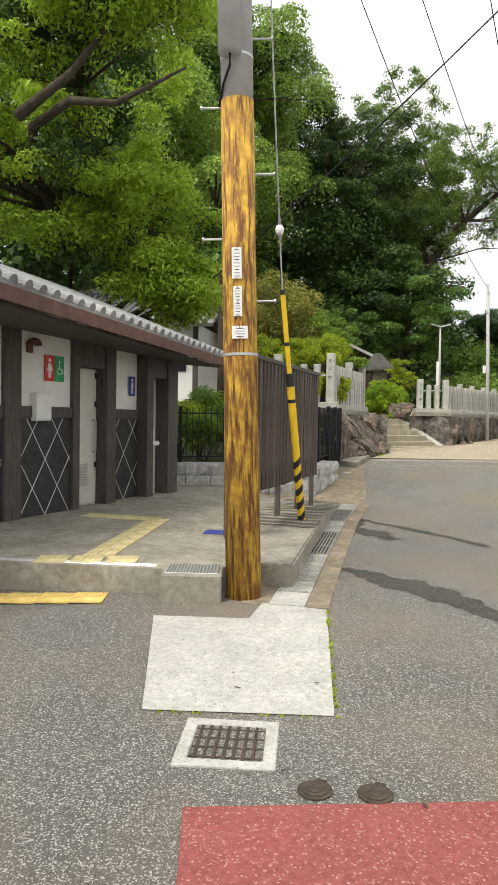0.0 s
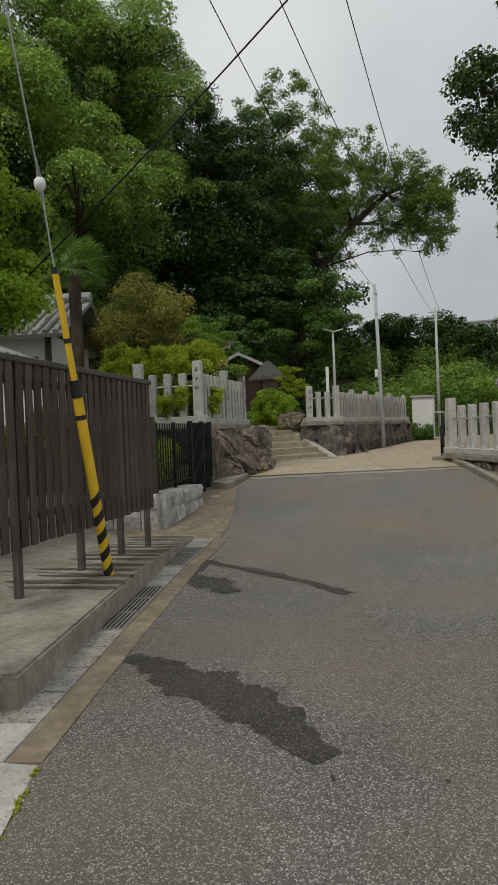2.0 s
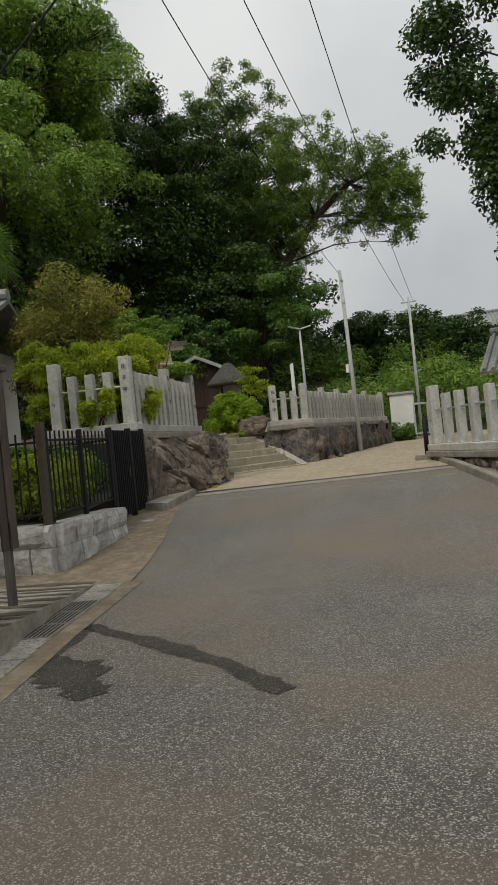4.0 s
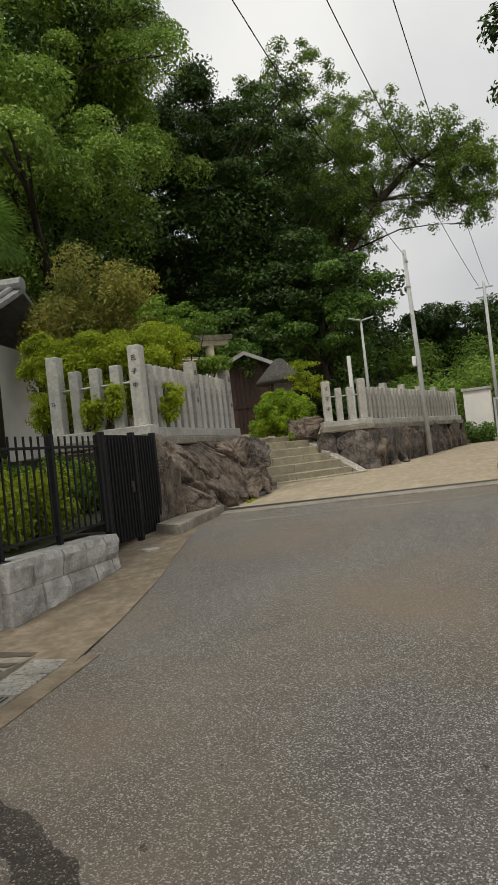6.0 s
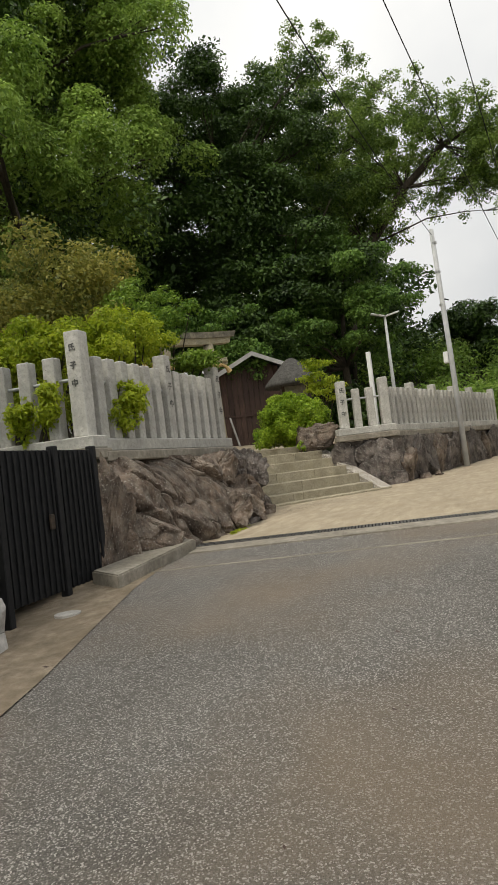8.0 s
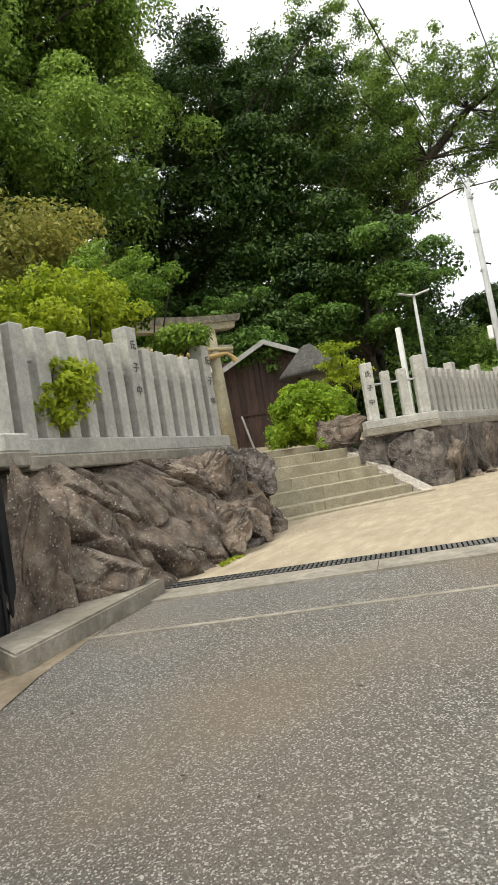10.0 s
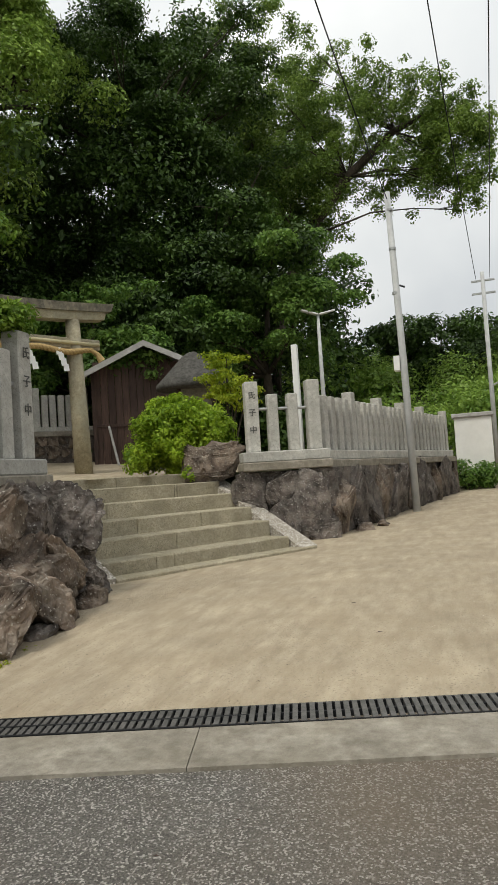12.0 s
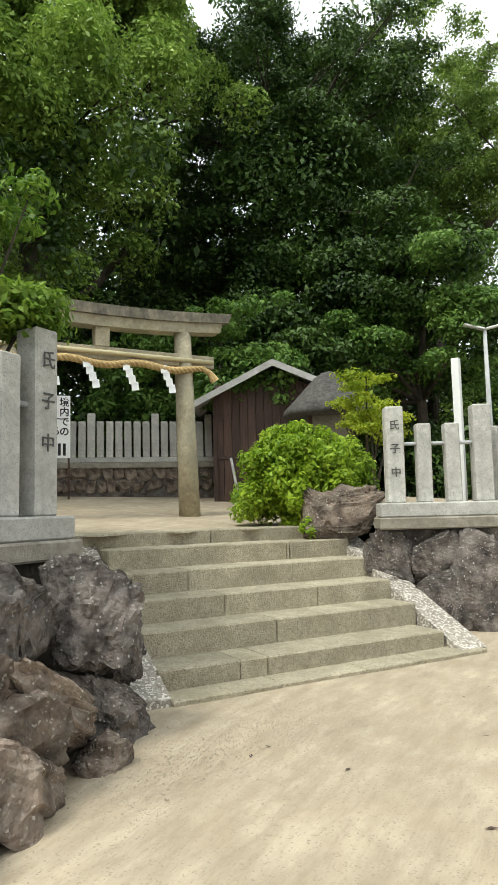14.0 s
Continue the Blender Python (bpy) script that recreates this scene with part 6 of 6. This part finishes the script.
for i, (x, y, z) in enumerate([(-5.6, 13.7, 1.0), (-6.4, 13.8, 1.15), (-7.4, 13.4, 1.2), (-5.6, 14.6, 1.05), (-6.4, 15.0, 1.3), (-7.2, 14.6, 1.5), (-8.2, 13.8, 1.5), (-8.5, 15.5, 1.9), (-6.2, 16.2, 1.2)]):
    shrub("garden_shrub", "low leafy garden shrub behind the railing", (x, y, 0.55), [(x, y, z, 0.5, 0.5, 0.4)], L_NANDINA if i % 3 == 0 else L_SHRUB, 4200, 0.075, 26, 0.14, 0.28, 60 + i, 5, 0.2, group="garden shrubs")
for i, (x, y) in enumerate([(-1.95, 35.4), (-1.3, 35.5), (-2.5, 36.2)]):
    shrub("far_shrub", "bushy green plant before the pale hut", (x, y, 0.9), [(x, y, 1.3, 0.4, 0.3, 0.35)], L_MID, 1500, 0.1, 16, 0.14, 0.28, 75 + i, 3, group="far shrubs")
# palm
pm = thing("palm_tree", "shaggy windmill palm with fan leaves", "palm", pose(-9.4, 18.3, 1.2))
bm = bmesh.new()
tube(bm, [(0, 0, -0.5), (0.03, 0, 2.2), (0, 0, 4.9)], [0.16, 0.15, 0.17], 12)
part("trunk", bm, BARK, pm, smooth=True)
prng = random.Random(5)
for k in range(26):
    az, el = prng.uniform(0, math.tau), prng.uniform(-0.5, 1.2)
    dv = Vector((math.cos(az) * math.cos(el), math.sin(az) * math.cos(el), math.sin(el)))
    c = Vector((0, 0, 4.9)) + dv * 0.55
    bm = bmesh.new()
    tube(bm, [(0, 0, 4.85), c], 0.012, 5)
    sx = dv.cross(Vector((0, 0, 1))).normalized()
    uz = sx.cross(dv)
    for j in range(18):
        a_ = (j - 8.5) / 8.5 * 1.9
        tip = c + (dv * math.cos(a_) + sx * math.sin(a_)) * 0.55 - Vector((0, 0, 0.12 * abs(a_) + 0.06))
        md = c.lerp(tip, 0.55) + Vector((0, 0, 0.05))
        wv = (-dv * math.sin(a_) + sx * math.cos(a_)) * 0.025
        v = [bm.verts.new(p) for p in (c, md + wv, tip, md - wv)]
        bm.faces.new(v)
    part("frond", bm, L_MID, pm)


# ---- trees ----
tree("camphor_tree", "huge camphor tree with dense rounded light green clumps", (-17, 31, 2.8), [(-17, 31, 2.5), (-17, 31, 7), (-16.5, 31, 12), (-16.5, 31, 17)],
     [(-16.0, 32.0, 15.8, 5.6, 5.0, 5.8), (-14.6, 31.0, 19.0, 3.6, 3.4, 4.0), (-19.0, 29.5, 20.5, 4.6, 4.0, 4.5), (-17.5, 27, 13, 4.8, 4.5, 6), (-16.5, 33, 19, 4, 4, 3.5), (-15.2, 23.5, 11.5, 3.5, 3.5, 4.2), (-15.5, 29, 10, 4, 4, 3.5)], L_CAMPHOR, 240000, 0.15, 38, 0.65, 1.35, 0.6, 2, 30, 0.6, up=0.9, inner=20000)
tree("evergreen_tree", "tall dark broadleaf evergreen in the shrine wood", (-13.5, 38.5, 2.5), [(-13.5, 38.5, 2.3), (-13.3, 38.5, 7), (-13, 38.5, 13)],
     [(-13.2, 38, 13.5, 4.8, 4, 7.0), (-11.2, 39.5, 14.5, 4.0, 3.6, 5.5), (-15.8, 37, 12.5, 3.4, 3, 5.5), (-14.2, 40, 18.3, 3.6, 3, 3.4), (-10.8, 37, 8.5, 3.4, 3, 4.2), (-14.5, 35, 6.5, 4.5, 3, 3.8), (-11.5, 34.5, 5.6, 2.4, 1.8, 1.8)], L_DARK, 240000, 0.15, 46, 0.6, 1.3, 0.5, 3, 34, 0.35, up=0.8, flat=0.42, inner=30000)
tree("tall_tree", "tall airy tree with fine twigs at its top", (-12, 47, 4), [(-12, 47, 3.5), (-11.8, 47, 10), (-11.5, 47, 16), (-11.4, 47, 21)],
     [(-11.4, 47, 20, 4.8, 3.8, 5.6), (-9.0, 46.5, 17, 3.4, 2.8, 4.5), (-12.5, 46, 14, 4.5, 3, 5)], L_AIRY, 100000, 0.15, 170, 0.3, 0.7, 0.42, 5, 80, 0.1, up=0.5, flat=0.75, limb=0.26)
tree("leaning_tree", "dark tree with long leaning limbs over the path", (-9.5, 43, 3), [(-9.5, 43, 3), (-9.0, 43.2, 8), (-7.8, 43.6, 11.5), (-5.8, 44, 14), (-3.8, 44, 15.5), (-2.4, 44, 16)],
     [(-6.3, 44.5, 16.3, 3.0, 2.6, 4.2), (-3.4, 44, 15.2, 2.6, 2.2, 3.4), (-1.4, 44, 14.2, 1.8, 1.8, 2.6), (-8, 44, 13.5, 2.8, 2.5, 3)], L_AIRY, 60000, 0.14, 150, 0.24, 0.6, 0.36, 6, 80, 0.1, up=0.3, flat=0.8, limb=0.22)
tree("round_tree", "dense leafy green tree behind the shed", (-8.0, 37.5, 2.2), [(-8, 37.5, 2.0), (-8, 37.5, 5), (-7.8, 37.5, 8)], [(-7.7, 37.5, 7.6, 2.7, 2.6, 3.3), (-9.5, 36, 6, 1.8, 1.8, 2.2)], L_MID, 56000, 0.14, 50, 0.4, 0.85, 0.22, 7, 20, 0.35, up=0.7, flat=0.5, inner=10000)
tree("young_tree", "mid green layered tree behind the torii", (-11.2, 31.8, 2.3), [(-11.2, 31.8, 2.2), (-11.1, 31.7, 4), (-11, 31.6, 6)], [(-10.6, 31.4, 5.6, 1.9, 1.3, 1.6), (-9.9, 31.2, 4.6, 0.9, 0.8, 0.6), (-13, 31.2, 5.2, 1.8, 1.4, 1.4)], L_MID, 30000, 0.14, 46, 0.25, 0.5, 0.12, 17, 16, 0.2, flat=0.6)
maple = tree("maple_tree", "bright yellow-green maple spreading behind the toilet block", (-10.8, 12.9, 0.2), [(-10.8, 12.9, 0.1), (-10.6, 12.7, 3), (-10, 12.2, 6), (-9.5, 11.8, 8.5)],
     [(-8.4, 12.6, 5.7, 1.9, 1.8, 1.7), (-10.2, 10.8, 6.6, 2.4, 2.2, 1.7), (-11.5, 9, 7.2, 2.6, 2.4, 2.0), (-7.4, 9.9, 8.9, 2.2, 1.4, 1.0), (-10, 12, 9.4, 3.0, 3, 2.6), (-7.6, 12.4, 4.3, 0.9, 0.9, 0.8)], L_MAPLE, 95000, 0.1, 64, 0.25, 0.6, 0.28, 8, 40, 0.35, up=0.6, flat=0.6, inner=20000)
tree("roadside_tree", "dark green tree overhanging the far side of the road", (4.8, 27, 0.8), [(4.8, 27, 0.6), (4.7, 27, 5), (4.4, 26.8, 10)],
     [(3.6, 26.5, 11.5, 3.9, 3.5, 5.5), (4.5, 26, 6.8, 2.6, 2.5, 2.2)], L_DARK, 60000, 0.18, 60, 0.45, 0.95, 0.35, 9, 30, 0.25)
tree("shade_tree", "tall dark tree behind the old house", (-20, 22, 3.5), [(-20, 22, 2.5), (-20, 22, 8), (-19.5, 22, 14)], [(-19, 22, 12, 5, 5, 7), (-17, 18, 10, 4, 4, 5)], L_DARK, 26000, 0.3, 56, 0.6, 1.3, 0.45, 10, 20, 0.3)
bm = bmesh.new()
mo = Vector((10.8, -12.9, -0.2))
tube(bm, [Vector(p) + mo for p in ((-10.4, 12.4, 5.6), (-9.9, 10.9, 6.5), (-8.9, 9.7, 6.75), (-7.8, 9.4, 6.9), (-7.0, 9.6, 6.8), (-5.9, 10.0, 7.35))], [0.15, 0.11, 0.09, 0.075, 0.055, 0.02], 9)
tube(bm, [Vector(p) + mo for p in ((-8.6, 9.0, 6.6), (-7.9, 9.5, 7.4), (-7.2, 10.0, 8.6))], [0.1, 0.07, 0.03], 7)
part("limb", bm, BARK, maple, smooth=True)
# woodland that closes the view behind the single trees
wr = random.Random(77)
wood = [(wr.uniform(-34, -6.5), wr.uniform(46, 56), 0, 0) for _ in range(150)] + [(wr.uniform(-36, -20), wr.uniform(24, 46), 0, 0) for _ in range(110)]
wood += [(wr.uniform(-25, -15), wr.uniform(34, 45), 0, 0) for _ in range(60)]
wood = [(x, y, land_z(x, y) + wr.uniform(0.5, 10.5) * (1 if x < -9 else 0.6), wr.uniform(1.0, 2.0)) for x, y, _, _ in wood]
ob = new("woodland", leaf_mesh("woodland", wood, 85000, 0.34, L_DARK, 78, 0.3, 0.3, flat=0.8))
tagged(ob, "dense dark green woodland behind the shrine trees", "woodland", "", "stuff")
brush = [(wr.uniform(-13, -6), wr.uniform(35.6, 42), 0) for _ in range(70)] + [(wr.uniform(-18, -9), wr.uniform(31.5, 35.5), 0) for _ in range(60)] + [(wr.uniform(-17.5, -14.5), wr.uniform(24, 32), 0) for _ in range(30)]
brush = [(x, y, max(court_z(x, y) if y < 35 else 0, land_z(x, y)) + wr.uniform(0.2, 2.0), wr.uniform(0.5, 0.95)) for x, y, _ in brush]
ob = new("undergrowth", leaf_mesh("undergrowth", brush, 42000, 0.2, L_DARK, 79, 0.3, 0.3))
tagged(ob, "dark undergrowth at the edge of the wood", "undergrowth", "", "stuff")
slope = [(wr.uniform(-9, 16), wr.uniform(41, 60), 0) for _ in range(240)]
slope = [(x, y, land_z(x, y) + wr.uniform(0.0, 1.6), wr.uniform(0.7, 1.5)) for x, y, _ in slope]
ob = new("hillside_bushes", leaf_mesh("hillside_bushes", slope, 70000, 0.22, L_HILL, 80, 0.5, 0.4))
tagged(ob, "bright green bushes covering the far hillside", "bushes", "", "stuff")
for i, (x, y) in enumerate([(-5.5, 55), (-3, 53), (-0.5, 56), (2, 52), (4.5, 55), (7, 52), (9.5, 53), (12.5, 50)]):
    z = land_z(x, y)
    tree("hill_tree", "dark green tree on the far hilltop", (x, y, z), [(x, y, z - 0.3), (x, y, z + 1.5), (x + 0.2, y, z + 3.0)], [(x, y, z + 3.0, 2.1, 1.8, 1.5), (x + 0.5, y, z + 1.5, 2.2, 1.8, 1.2)], L_DARK, 9000, 0.24, 26, 0.4, 0.9, 0.15, 90 + i, 8, 0.3, group="hilltop trees")
vine = [(wr.uniform(-2.6, 2.0), wr.uniform(39.5, 41), wr.uniform(2.4, 3.8), wr.uniform(0.35, 0.7)) for _ in range(46)]
ob = new("vine_arbor", leaf_mesh("vine_arbor", vine, 9000, 0.17, L_HILL, 82, 0.5, 0.3))
tagged(ob, "yellow-green vines over the path's end", "vines", "", "stuff")
# moss and weeds along the edges
moss = [(-1.23 + 0.02 * wr.random() - 0.62 * f, 3.8 + 1.75 * f, road_z(0, 3.8 + 1.75 * f), 0.008 + 0.014 * wr.random()) for f in [i / 40 for i in range(41)] if wr.random() > 0.25]
moss += [(-2.2 + 0.95 * f, 3.4 + 0.38 * f, road_z(0, 3.5), 0.012) for f in [i / 26 for i in range(27)] if wr.random() > 0.6]
moss += [(-4.8 + wr.uniform(-0.08, 0.05), 19.6 + wr.uniform(-0.4, 0.5), 0.55, 0.035) for _ in range(14)]
ob = new("moss", leaf_mesh("moss", moss, 2200, 0.02, L_NANDINA, 83, 0.8, 0.2))
tagged(ob, "moss and weeds along the pavement edges", "moss", "", "stuff")
# fallen leaves and grit on the ground
lit = [(wr.uniform(-4.5, 0.5), wr.uniform(2.5, 24.0)) for _ in range(110)]
bm = bmesh.new()
for x, y in lit:
    a_ = wr.uniform(0, 6.28)
    s_ = wr.uniform(0.012, 0.03)
    z = road_z(x, y) + 0.03 if -3.3 > x and y < 13 else road_z(x, y) + 0.014
    if x < -2.2 and y < 13.4:
        continue
    bm.faces.new([bm.verts.new((x + s_ * math.cos(a_ + q) * k, y + s_ * math.sin(a_ + q) * k, z + wr.uniform(0, 0.006))) for q, k in ((0, 1), (1.5, 0.45), (3.14, 1), (4.7, 0.45))])
tagged(part("fallen_leaves", bm, SHEDWOOD, None, "scattered brown fallen leaves on the ground"), "", "leaves", "", "stuff")
# loose grit washed out at the foot of the boulders and steps
bm = bmesh.new()
for i in range(5200):
    f = wr.random()
    x, y = -4.95 + 0.55 * f + wr.gauss(0, 0.22), 20.9 + 1.7 * f + wr.gauss(0, 0.3)
    if i > 2600:
        x, y = wr.uniform(-5.0, 1.5), wr.uniform(18.9, 25.0)
        if y < drain_y(x) + 0.25:
            continue
    if (x - CO.x) * DY.x + (y - CO.y) * DY.y > -0.33:
        continue
    k = wr.uniform(0.0025, 0.007)
    z = road_z(x, y) + 0.016
    c = [bm.verts.new((x + k * math.cos(a_), y + k * math.sin(a_), z + wr.uniform(-0.004, 0.003))) for a_ in (0.2, 2.2, 4.4)]
    tip = bm.verts.new((x, y, z + k * 1.1))
    for q in range(3):
        bm.faces.new((c[q], c[(q + 1) % 3], tip))
tagged(part("loose_grit", bm, GRIT, None, "loose grit scattered on the sandy earth"), "", "gravel", "", "stuff")
